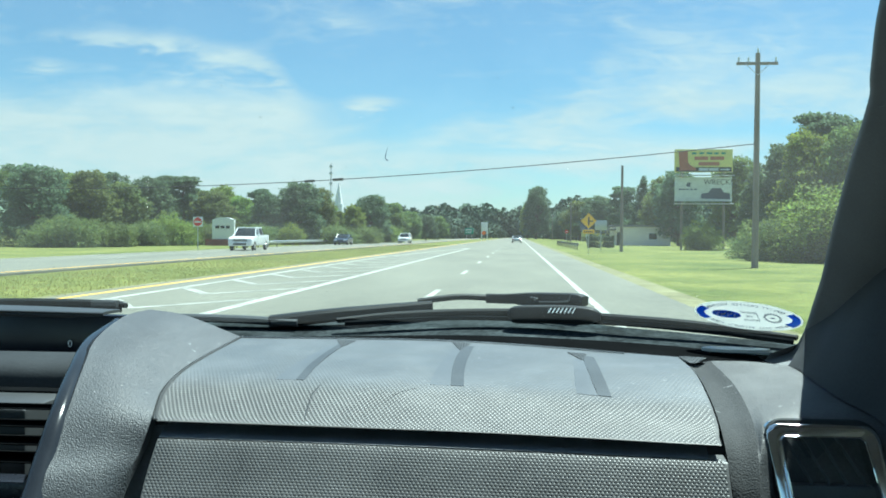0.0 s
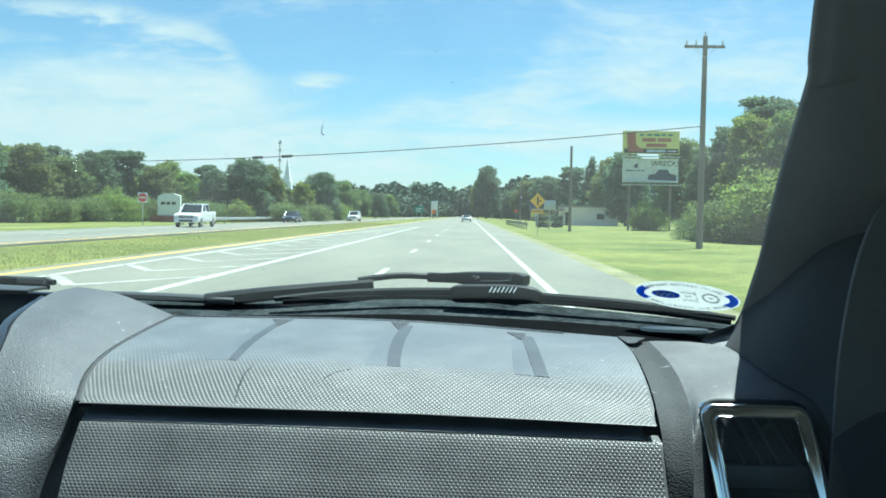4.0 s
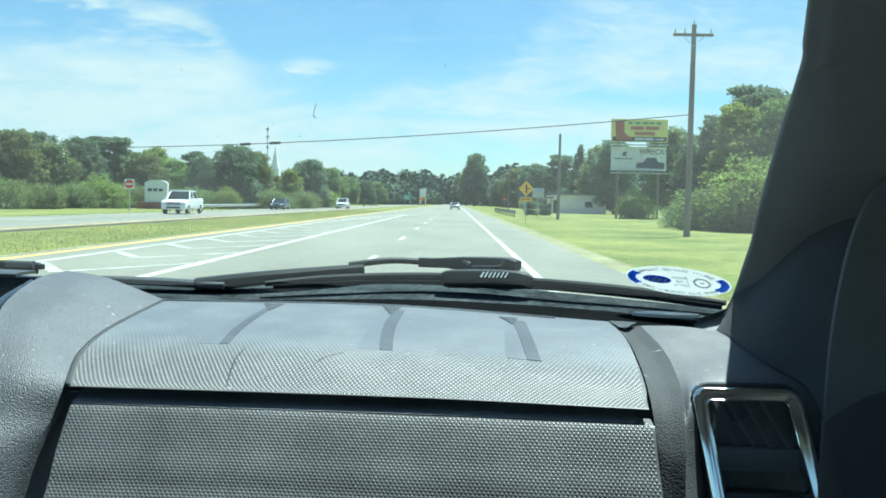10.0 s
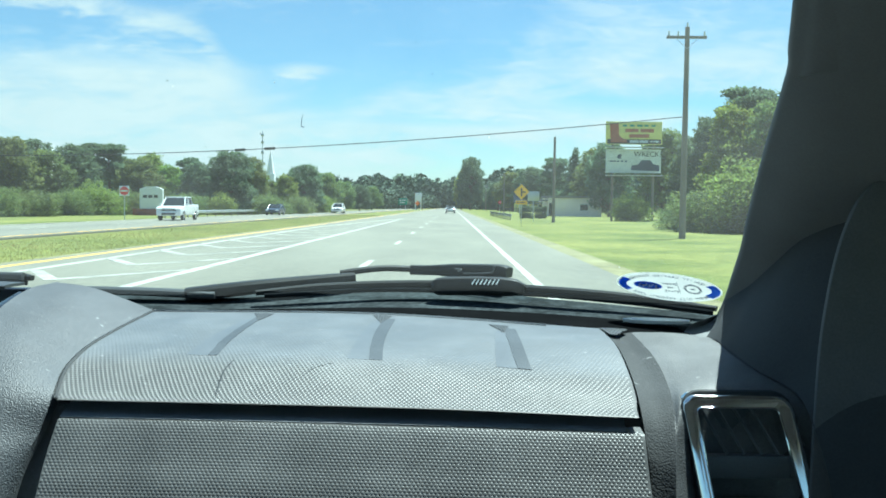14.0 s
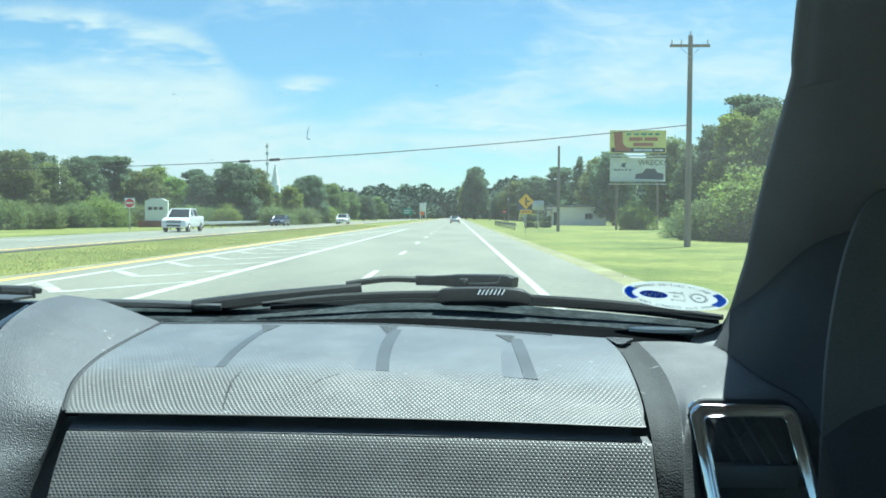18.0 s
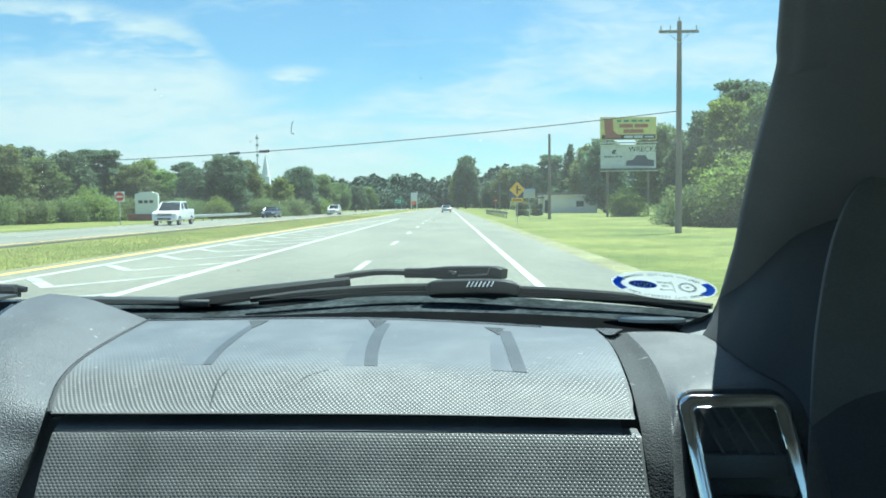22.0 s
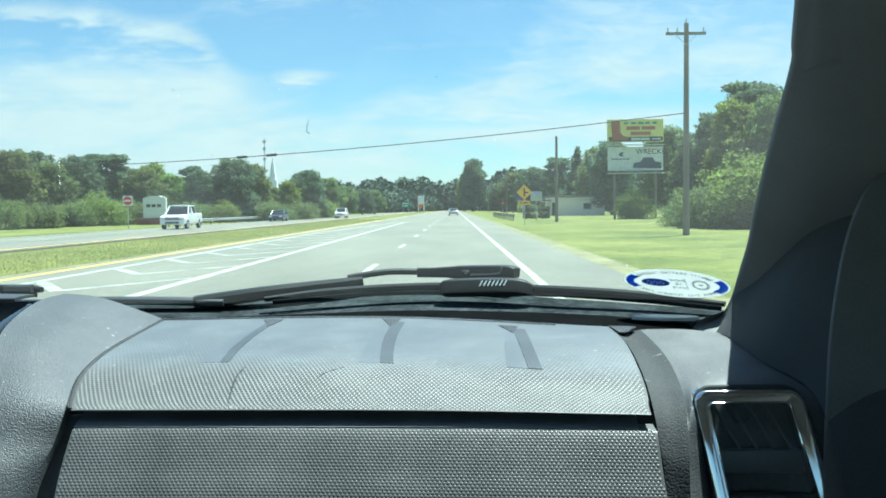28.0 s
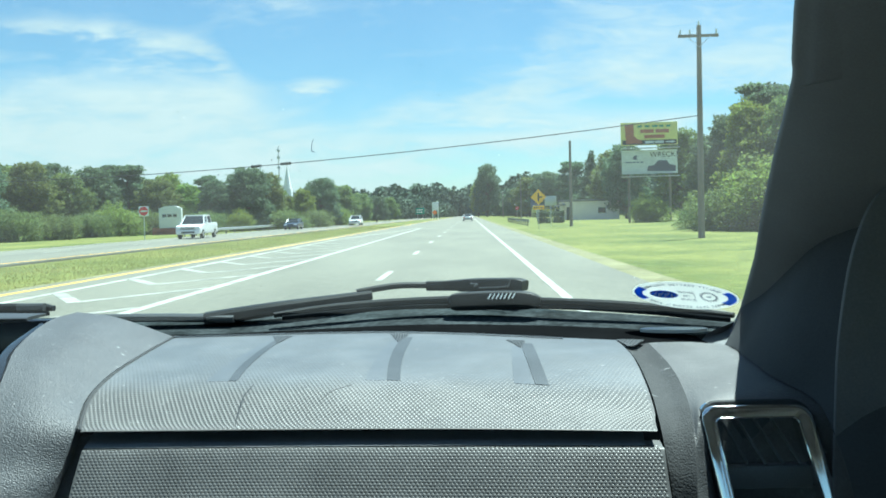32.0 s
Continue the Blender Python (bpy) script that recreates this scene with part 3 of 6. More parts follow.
def stripe(name, pts, width, mat, z=0.004):
    """A painted stripe along a line on the ground."""
    bm = bmesh.new()
    rows = []
    for i, (x, y) in enumerate(pts):
        a, b = pts[max(i - 1, 0)], pts[min(i + 1, len(pts) - 1)]
        d = Vector((b[0] - a[0], b[1] - a[1], 0)).normalized()
        nrm = Vector((d.y, -d.x, 0)) * width / 2
        c = Vector((x, y, 0))
        rows.append([bm.verts.new(c + s * nrm + Vector((0, 0, h))) for h in (z - 0.004, z) for s in (-1, 1)])
    for a, b in zip(rows, rows[1:]):
        bm.faces.new((a[2], a[3], b[3], b[2]))
        bm.faces.new((a[0], a[2], b[2], b[0])), bm.faces.new((a[3], a[1], b[1], b[3]))
    for r in (rows[0], rows[-1]):
        bm.faces.new((r[0], r[1], r[3], r[2]))
    return part(name, bm, mat, lines, smooth=False)


stripe("edge_line", [(LANE_R, -30), (LANE_R, 120), (LANE_R, 700)], 0.16, ROADWHITE)
dash = None
for i in range(34):
    y = 6.5 + 12.2 * i
    if dash is None:
        dash = stripe("lane_dash", [(LANE_M, 0), (LANE_M, 3.05)], 0.15, ROADWHITE)
        dash.location.y = y
    else:
        d2 = new("lane_dash", dash.data)
        d2.parent, d2.location = lines, (0, y, 0)
stripe("gore_line", [(LANE_L, -20), (LANE_L, 95)], 0.22, ROADWHITE)
stripe("gore_line", [(GORE_L, -20), (GORE_L, 55), (LANE_L - 0.3, 95)], 0.18, ROADWHITE)
for i in range(15):
    y = 13.5 + 3.9 * i
    knee = GORE_L + 0.46 * (LANE_L - GORE_L)
    stripe("gore_chevron", [(GORE_L + 0.1, y), (knee, y - 2.2)], 0.26, WORNWHITE)
    stripe("gore_chevron", [(knee - 0.05, y - 2.16), (LANE_L - 0.12, y + 0.5)], 0.26, WORNWHITE, 0.0042)
stripe("median_line", [(ROAD_L + 0.35, -20), (ROAD_L + 0.35, 60), (ROAD_L + 0.35, 700)], 0.16, ROADYELLOW)
stripe("opposite_edge_line", [(-17.2, -20), (-17.2, 700)], 0.15, ROADYELLOW)
stripe("opposite_edge_line", [(-26.0, -20), (-26.0, 700)], 0.15, ROADWHITE)
dash = None
for i in range(24):
    y = 20 + 12.2 * i
    if dash is None:
        dash = stripe("opposite_lane_dash", [(-21.6, 0), (-21.6, 3.05)], 0.15, ROADWHITE)
        dash.location.y = y
    else:
        d2 = new("opposite_lane_dash", dash.data)
        d2.parent, d2.location = lines, (0, y, 0)


# ---- plants ----
def quads(centres, sizes, rng, flat=0.0, up=False):
    """Many small leaf-like quads; up: stand on their lower edge like blades."""
    n = len(centres)
    a = rng.normal(size=(n, 3))
    a[:, 2] *= (1 - flat)
    a /= np.linalg.norm(a, axis=1)[:, None]
    b = rng.normal(size=(n, 3))
    b -= a * np.sum(a * b, axis=1)[:, None]
    b /= np.linalg.norm(b, axis=1)[:, None]
    s = np.asarray(sizes)[:, None]
    if up:
        ang = rng.uniform(0, 2 * math.pi, n)
        a = np.stack([np.cos(ang), np.sin(ang), np.zeros(n)], 1) * 0.12
        b = np.stack([rng.normal(0, 0.25, n), rng.normal(0, 0.25, n), np.ones(n)], 1)
        v = np.stack([centres - a * s, centres + a * s, centres + a * s * 0.3 + b * s, centres - a * s * 0.3 + b * s], 1)
    else:
        k = rng.uniform(0.45, 0.8, (n, 1))
        v = np.stack([centres - a * s, centres - b * s * k, centres + a * s, centres + b * s * k], 1)
    me = bpy.data.meshes.new("leaves")
    me.vertices.add(4 * n)
    me.vertices.foreach_set("co", v.reshape(-1).astype(np.float32))
    me.loops.add(4 * n)
    me.loops.foreach_set("vertex_index", np.arange(4 * n, dtype=np.int32))
    me.polygons.add(n)
    me.polygons.foreach_set("loop_start", np.arange(0, 4 * n, 4, dtype=np.int32))
    me.update(calc_edges=True)
    return me


def crown_points(rng, lobes, count, hollow=0.55):
    """Leaf places in the outer shells of uneven lobes: (x, y, z, rx, ry, rz)."""
    w = np.array([l[3] * l[4] + l[4] * l[5] for l in lobes])
    pick = rng.choice(len(lobes), count, p=w / w.sum())
    L = np.array(lobes)[pick]
    d = rng.normal(size=(count, 3))
    d /= np.linalg.norm(d, axis=1)[:, None]
    r = rng.uniform(hollow, 1.0, count) ** 0.7
    bumps = 1 + 0.30 * np.sin(d[:, 0] * 7 + pick) * np.sin(d[:, 1] * 6 + 2 * pick) + 0.15 * np.sin(d[:, 2] * 9 + pick * 3)
    return L[:, :3] + d * L[:, 3:] * (r * bumps)[:, None]


def make_tree(name, label, seed, mat, shape, count, leaf):
    """A tree ten metres tall: a tapered trunk with limbs, and a crown of leaf clumps."""
    rng = np.random.default_rng(seed)
    t = empty(name, label, "tree")
    lobes = []
    bm = bmesh.new()
    if shape == "round":
        cyl(bm, (0, 0, -0.3), (0.05, 0, 4.6), 0.24, 0.15, 8)
        for i in range(34):
            a, h = i * 2.4, 1.5 + 7.6 * (i / 33)
            rr = 2.5 * math.sin(min(1.0, (10.4 - h) / 5.5) * 1.57) * rng.uniform(0.55, 1.0)
            c = (rr * math.cos(a), rr * math.sin(a), h)
            s = rng.uniform(0.55, 1.35)
            lobes.append((*c, s * 1.1, s * 1.1, s * 0.85))
            cyl(bm, (0.05, 0, min(4.5, h * 0.55)), c, 0.10, 0.03, 5)
    elif shape == "pine":
        cyl(bm, (0, 0, -0.3), (0.15, 0.1, 9.2), 0.22, 0.06, 8)
        for i in range(15):
            a, h = i * 2.1, 3.6 + 6.0 * (i / 14)
            rr = (0.5 + 1.5 * (1 - (h - 3.6) / 6.4)) * rng.uniform(0.6, 1.2)
            c = (rr * math.cos(a), rr * math.sin(a), h)
            s = rng.uniform(0.6, 1.15)
            lobes.append((*c, s * 1.15, s * 1.15, s * 0.6))
            cyl(bm, (0.1, 0.05, h - 0.3), c, 0.06, 0.02, 5)
    elif shape == "cone":
        cyl(bm, (0, 0, -0.3), (0, 0, 9.6), 0.2, 0.03, 8)
        for i in range(16):
            a, h = i * 2.4, 0.8 + 8.8 * (i / 15)
            rr = 1.6 * (1 - h / 10.2) + 0.1
            c = (rr * 0.6 * math.cos(a), rr * 0.6 * math.sin(a), h)
            lobes.append((*c, rr * 0.9 + 0.2, rr * 0.9 + 0.2, 0.8))
            cyl(bm, (0, 0, h), c, 0.05, 0.02, 5)
    else:                                                    # a wide shrub
        for i in range(12):
            a = i * 2.4
            rr = rng.uniform(0.5, 3.6)
            h = rng.uniform(1.5, 6.0) * (1 - rr / 7)
            c = (rr * math.cos(a), rr * math.sin(a), h)
            s = rng.uniform(1.6, 2.8)
            lobes.append((*c, s * 1.2, s * 1.2, s * 1.1))
            cyl(bm, (0.2 * math.cos(a), 0.2 * math.sin(a), -0.2), c, 0.10, 0.03, 5)
    part("trunk", bm, BARK, t)
    pts = crown_points(rng, lobes, count)
    pts[:, 2] = np.maximum(pts[:, 2], 0.15)
    part("crown", quads(pts, rng.uniform(0.5, 1.3, count) * leaf, rng), mat, t, smooth=False)
    return t


PROTO = {}
TREE_KINDS = {
    "oak": ("broadleaf_tree", "full green broadleaf tree with a rounded crown on grass", 3, LEAF_A, "round", 26000, 0.135),
    "oak_dark": ("broadleaf_tree", "dark green broadleaf tree with an uneven crown", 7, LEAF_B, "round", 26000, 0.135),
    "pine": ("pine_tree", "tall dark green pine with open uneven branches", 5, LEAF_B, "pine", 20000, 0.13),
    "cedar": ("cedar_tree", "dark pointed evergreen tree with dense foliage", 9, LEAF_B, "cone", 16000, 0.13),
    "bright": ("broadleaf_tree", "bright yellow-green leafy tree in full sun", 11, LEAF_C, "round", 26000, 0.135),
    "shrub": ("shrub", "low spreading green shrub at the wood's edge", 13, LEAF_A, "shrub", 24000, 0.15),
    "vine": ("shrub", "bright green vine-covered shrub at the wood's edge", 17, LEAF_C, "shrub", 24000, 0.15),
}
rng_turn = np.random.default_rng(4)


def plant(kind, x, y, height, wide=1.0, group=""):
    """One tree of a kind at a place on the ground."""
    turn = rng_turn.uniform(0, 360)
    s = height / 10.0
    m = pose(x, y, -0.12, 0, 0, turn) @ Matrix.Diagonal((s * wide, s * wide, s, 1))
    if kind not in PROTO:
        PROTO[kind] = make_tree(*TREE_KINDS[kind])
        PROTO[kind].matrix_world = m
        ob = PROTO[kind]
    else:
        src = PROTO[kind]
        ob = copy_thing(src, pose(0, 0, 0))
        ob.matrix_basis = m
    if group:
        tagged(ob, group=group)
    return ob


# bearing (sideways metres per metre ahead), distance, top (upwards per metre ahead), kind, width
WOOD_LEFT = [(-0.565, 88, 0.088, "oak_dark", 1.1), (-0.50, 96, 0.080, "oak", 1.0), (-0.455, 108, 0.064, "oak", 1.1), (-0.425, 112, 0.072, "oak_dark", 1.0),
             (-0.385, 122, 0.070, "pine", 1.2), (-0.352, 120, 0.055, "oak", 1.2), (-0.318, 132, 0.046, "bright", 1.1), (-0.285, 126, 0.052, "oak_dark", 1.0),
             (-0.250, 128, 0.066, "oak_dark", 1.15), (-0.228, 134, 0.058, "oak", 1.0), (-0.186, 150, 0.036, "bright", 1.0), (-0.165, 160, 0.050, "oak_dark", 1.1),
             (-0.143, 172, 0.040, "oak", 1.2), (-0.122, 205, 0.030, "oak", 1.2), (-0.104, 240, 0.026, "oak_dark", 1.2), (-0.090, 275, 0.024, "oak", 1.2)]
WOOD_RIGHT = [(0.272, 68, 0.095, "oak_dark", 0.9), (0.292, 63, 0.122, "oak_dark", 0.9), (0.312, 60, 0.132, "bright", 0.9), (0.330, 63, 0.152, "pine", 1.3),
              (0.362, 58, 0.145, "oak", 0.9), (0.40, 58, 0.150, "oak_dark", 1.0), (0.45, 60, 0.14, "oak", 1.0), (0.236, 112, 0.085, "oak", 1.0),
              (0.176, 150, 0.072, "oak_dark", 1.1), (0.165, 190, 0.064, "oak", 1.3), (0.150, 196, 0.056, "cedar", 1.3), (0.137, 205, 0.060, "cedar", 1.3), (0.115, 230, 0.052, "pine", 1.4),
              (0.090, 270, 0.044, "oak_dark", 1.4), (0.068, 300, 0.038, "oak", 1.4), (0.052, 340, 0.028, "oak_dark", 1.4)]
for k, (b, d, top, kind, wide) in enumerate(WOOD_LEFT):
    plant(kind, b * d, d, 1.45 + 0.96 * top * d, 1.12 * wide, "trees beyond the oncoming lanes")
for k in range(22):
    b, d = -0.61 + 0.0225 * k, 124 + 5.0 * k + 6 * math.sin(k * 1.7)
    plant(("oak", "oak_dark", "bright", "oak", "pine")[k % 5], b * d, d, 1.4 + (0.078 - 0.0024 * k + 0.012 * math.sin(k * 2.3)) * d, 1.2, "trees beyond the oncoming lanes")
for k, (b, d, top, kind, wide) in enumerate(WOOD_RIGHT):
    plant(kind, b * d, d, 1.45 + (0.9 if b > 0.26 else 1.08) * top * d, wide, "trees beside the highway")
for b, d, h, kind in [(-0.56, 92, 3.6, "shrub"), (-0.435, 100, 3.0, "shrub"), (-0.372, 112, 3.3, "shrub"), (-0.228, 132, 3.2, "shrub"), (-0.15, 165, 3.4, "vine"), (-0.53, 84, 3.4, "shrub"), (-0.47, 90, 2.8, "shrub"), (-0.40, 104, 3.2, "vine"), (-0.345, 112, 2.6, "shrub"), (-0.30, 118, 3.0, "shrub"),
                      (-0.26, 120, 2.4, "vine"), (-0.205, 130, 3.0, "shrub"), (-0.175, 140, 3.0, "shrub"), (0.275, 62, 2.4, "shrub"), (0.295, 57, 3.0, "shrub"),
                      (0.335, 54, 3.6, "vine"), (0.37, 53, 3.8, "shrub"), (0.20, 100, 2.6, "vine"), (0.42, 52, 4, "shrub")]:
    plant(kind, b * d, d, h * 1.5, 1.3, "shrubs at the wood's edge")


def far_woods():
    """Wooded ridges that close the view ahead and at both sides."""
    rng = np.random.default_rng(21)
    pts, size = [], []

    def belt(trees, x0, y0, x1, y1, deep, h, s, leaves=150):
        t = rng.uniform(0, 1, trees)
        top = h * (0.72 + 0.2 * np.sin(t * 37 + x0) + 0.14 * np.sin(t * 91 + y1)) * rng.uniform(0.75, 1.15, trees)
        c = np.stack([x0 + (x1 - x0) * t + rng.normal(0, deep, trees), y0 + (y1 - y0) * t + rng.normal(0, deep, trees), top * 0.5], 1)
        d = rng.normal(size=(trees, leaves, 3))
        d /= np.linalg.norm(d, axis=2)[..., None]
        d *= rng.uniform(0.5, 1.0, (trees, leaves, 1)) ** 0.5
        q = c[:, None, :] + d * np.stack([top * 0.5, top * 0.5, top * 0.5], 1)[:, None, :]
        pts.append(q.reshape(-1, 3))
        size.append(rng.uniform(0.5, 1.3, trees * leaves) * s)

    belt(130, -66, 140, -36, 420, 3, 8.5, 0.6, 260)
    belt(150, -36, 420, -18, 640, 5, 11, 1.1, 320)
    belt(90, 66, 130, 36, 330, 4, 9.5, 0.65, 260)
    belt(130, 34, 330, 18, 620, 5, 12, 1.1, 320)
    belt(420, -200, 700, 200, 690, 14, 24, 2.3, 300)
    belt(300, -460, 1150, 460, 1150, 20, 38, 4.0, 320)
    belt(330, 30, 820, 280, 560, 15, 33, 2.8, 300)
    belt(60, -70, 60, -66, 140, 4, 8, 0.45, 260)
    p, s = np.vstack(pts), np.concatenate(size)
    return tagged(part("far_woods", quads(p, s, rng), FARLEAF, smooth=False), "distant dark green wooded ridges along the horizon", "woods", kind="stuff")


far_woods()


def tufts():
    """Long grass on the median and beside the shoulder."""
    rng = np.random.default_rng(8)
    n = 70000
    y = 9 + 130 * rng.uniform(0, 1, n) ** 1.7
    x = -10.1 - 6.3 * rng.uniform(0, 1, n)
    c = np.stack([x, y, np.full(n, -0.11)], 1)
    a = tagged(part("median_grass", quads(c, rng.uniform(0.02, 0.075, n), rng, up=True), BLADES, smooth=False), "long seeding grass on the median strip", "grass", kind="stuff")
    n = 30000
    y = 9 + 80 * rng.uniform(0, 1, n) ** 1.7
    x = 3.6 + 16 * rng.uniform(0, 1, n) ** 1.6
    c = np.stack([x, y, np.full(n, -0.11)], 1)
    tagged(part("verge_grass", quads(c, rng.uniform(0.015, 0.045, n), rng, up=True), BLADES, smooth=False), "short tufted grass beside the shoulder", "grass", kind="stuff")


tufts()


# ---- car interior ----
def text_mesh(body, size, mat, parent, m, name="lettering"):
    cu = bpy.data.curves.new("lettering", "FONT")
    cu.body, cu.size, cu.align_x, cu.align_y, cu.extrude = body, size, "CENTER", "CENTER", 0.0001
    tmp = bpy.data.objects.new("lettering", cu)
    me = bpy.data.meshes.new_from_object(tmp)
    bpy.data.objects.remove(tmp)
    me.transform(m)
    if m.determinant() < 0:
        me.flip_normals()
    return part(name, me, mat, parent, smooth=False)


dashboard = empty("dashboard", "dark grey moulded plastic car dashboard with a studded passenger cover", "dashboard")
BACK_L, FRONT_L = (-0.384, 1.135, 1.192), (-0.366, 0.805, 1.1485)
SEAM_L = [BACK_L, (-0.390, 1.03, 1.1835), (-0.394, 0.95, 1.1745), (-0.388, 0.88, 1.164), (-0.374, 0.825, 1.152), FRONT_L]
SEAM_M = [(-0.095, 1.122, 1.193), (-0.100, 1.00, 1.1855), (-0.098, 0.92, 1.1765), (-0.090, 0.86, 1.166), (-0.072, 0.81, 1.153), (-0.055, 0.79, 1.1485)]
SEAM_R = [(0.170, 1.03, 1.189), (0.174, 0.95, 1.182), (0.172, 0.87, 1.1675), (0.167, 0.81, 1.157), (0.163, 0.785, 1.151), (0.161, 0.767, 1.1475)]


def lip(curve):
    """The cover's seam, carried on round its rounded front edge and under it."""
    x, y, z = curve[-1]
    return curve + [(x, y + 0.0005, z - 0.0012), (x, y + 0.004, z - 0.0022), (x, y + 0.02, z - 0.002)]


def studs(curves, pitch, height, v_lo, v_hi, fade=None, margin=0.003, step=0.86):
    """Rows of small domes on the sheet through the curves; fade: where along it they grow to full height."""
    n, m = 161, 161
    along = np.array([spline(c, n) for c in curves])
    g = np.array([spline(along[:, i], m) for i in range(n)])
    down = np.linalg.norm(np.diff(g, axis=0), axis=2)
    sv = np.concatenate([[0], np.cumsum(down[:, m // 2])])
    du = np.gradient(g, axis=1)
    dv = np.gradient(g, axis=0)
    nr = np.cross(dv, du)
    nr /= np.linalg.norm(nr, axis=2)[..., None]
    if nr[n // 2, m // 2, 2] < 0:
        nr = -nr
    lo, hi = g[..., 0].min(), g[..., 0].max()
    xs, ys = [], []
    for r in range(int(sv[-1] / (pitch * step)) + 1):
        row = np.interp(r * pitch * step, sv, np.arange(n))
        k = min(int(row), n - 2)
        line = g[k, :, 0] * (1 - row + k) + g[k + 1, :, 0] * (row - k)
        want = np.arange(lo + pitch * 0.5 * (r % 2), hi, pitch)
        want = want[(want > line[0] + margin) & (want < line[-1] - margin)]
        xs.append(np.interp(want, line, np.arange(m)))
        ys.append(np.full(len(want), row))
    fx, y = np.concatenate(xs), np.concatenate(ys)
    v = y / (n - 1)
    ok = (v > v_lo) & (v < v_hi)
    fx, y, v = fx[ok], y[ok], v[ok]
    i, j = np.minimum(y.astype(int), n - 2), np.minimum(fx.astype(int), m - 2)
    a, b = (y - i)[:, None], (fx - j)[:, None]

    def at(q):
        return q[i, j] * (1 - a) * (1 - b) + q[i + 1, j] * a * (1 - b) + q[i, j + 1] * (1 - a) * b + q[i + 1, j + 1] * a * b

    c, up = at(g), at(nr)
    e1 = at(du)
    e1 /= np.linalg.norm(e1, axis=1)[:, None]
    e2 = np.cross(up, e1)
    h = np.full(len(c), height)
    if fade:
        h = height * (fade[2] + (1 - fade[2]) * np.clip((v - fade[0]) / (fade[1] - fade[0]), 0, 1))
    h = h[:, None]
    vs = []
    for r, z in ((0.53, -0.0002), (0.34, 0.74)):
        for k in range(6):
            t = radians(60 * k + 30)
            vs.append(c + (e1 * math.cos(t) + e2 * math.sin(t)) * r * pitch + up * (h * z if z > 0 else z))
    vs.append(c + up * h)
    count = len(c)
    co = np.stack(vs, 1).reshape(-1, 3)
    tri = [(k, (k + 1) % 6, 6 + (k + 1) % 6) for k in range(6)] + [(k, 6 + (k + 1) % 6, 6 + k) for k in range(6)] + [(6 + k, 6 + (k + 1) % 6, 12) for k in range(6)]
    idx = (np.arange(count)[:, None, None] * 13 + np.array(tri)[None]).reshape(-1)
    me = bpy.data.meshes.new("studs")
    me.vertices.add(len(co))
    me.vertices.foreach_set("co", co.reshape(-1).astype(np.float32))
    me.loops.add(len(idx))
    me.loops.foreach_set("vertex_index", idx.astype(np.int32))
    me.polygons.add(len(idx) // 3)
    me.polygons.foreach_set("loop_start", np.arange(0, len(idx), 3, dtype=np.int32))
    me.update(calc_edges=True)
    me.shade_smooth()
    return me


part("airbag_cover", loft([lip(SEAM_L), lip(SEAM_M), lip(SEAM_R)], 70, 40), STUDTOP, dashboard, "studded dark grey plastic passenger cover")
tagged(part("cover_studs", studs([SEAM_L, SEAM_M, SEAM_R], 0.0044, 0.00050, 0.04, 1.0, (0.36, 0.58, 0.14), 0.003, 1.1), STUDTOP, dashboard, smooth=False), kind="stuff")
# recess under the cover
part("cover_gap", loft([[(-0.363, 0.845, 1.152), (-0.363, 0.832, 1.143), (-0.361, 0.799, 1.1335)], [(-0.055, 0.832, 1.152), (-0.055, 0.818, 1.143), (-0.055, 0.784, 1.134)], [(0.156, 0.810, 1.152), (0.153, 0.795, 1.143), (0.150, 0.765, 1.135)]], 8, 20, 0.01, down=(0, 0.6, -0.8)), RECESS, dashboard, "dark recess below the cover")


def panel_curve(x, y, z):
    return [(x, y + 0.022, z + 0.002), (x, y + 0.007, z), (x, y, z - 0.003), (x - 0.002 * (x < 0), y - 0.020, z - 0.031), (x * 1.005, y - 0.037, z - 0.056), (x * 1.01, y - 0.06, z - 0.10), (x * 1.01, y - 0.06, z - 0.18), (x * 1.01, y, z - 0.30)]


PANEL = [panel_curve(-0.361, 0.793, 1.132), panel_curve(-0.2, 0.788, 1.1325), panel_curve(-0.055, 0.778, 1.1325), panel_curve(0.165, 0.757, 1.1335)]
part("glovebox_panel", loft(PANEL, 60, 40), STUDDED, dashboard, "studded dark grey plastic glovebox front")
tagged(part("panel_studs", studs(PANEL, 0.0038, 0.00028, 0.10, 0.72, None, 0.0018, 0.78), STUDDED, dashboard, smooth=False), kind="stuff")
# raised centre section beside the cover
HUMP_L = [(-0.517, 1.145, 1.226), (-0.524, 1.08, 1.222), (-0.502, 0.96, 1.208), (-0.476, 0.88, 1.190), (-0.456, 0.81, 1.160), (-0.450, 0.77, 1.123), (-0.4458, 0.738, 1.0888), (-0.432, 0.70, 0.972)]
HUMP_M = [(-0.464, 1.143, 1.218), (-0.462, 1.06, 1.212), (-0.448, 0.95, 1.197), (-0.432, 0.88, 1.182), (-0.415, 0.815, 1.158), (-0.410, 0.785, 1.123), (-0.408, 0.757, 1.084), (-0.395, 0.72, 0.972)]
HUMP_R = [(-0.386, 1.137, 1.191), (-0.392, 1.03, 1.182), (-0.396, 0.95, 1.173), (-0.390, 0.88, 1.162), (-0.376, 0.823, 1.149), (-0.381, 0.80, 1.118), (-0.3914, 0.777, 1.080), (-0.405, 0.735, 0.9715)]
part("centre_cheek", loft([HUMP_L, HUMP_M, HUMP_R], 60, 24, 0.008, down=(0.2, 0.6, -0.6)), PLASTIC, dashboard, "grained grey plastic cheek of the centre console")
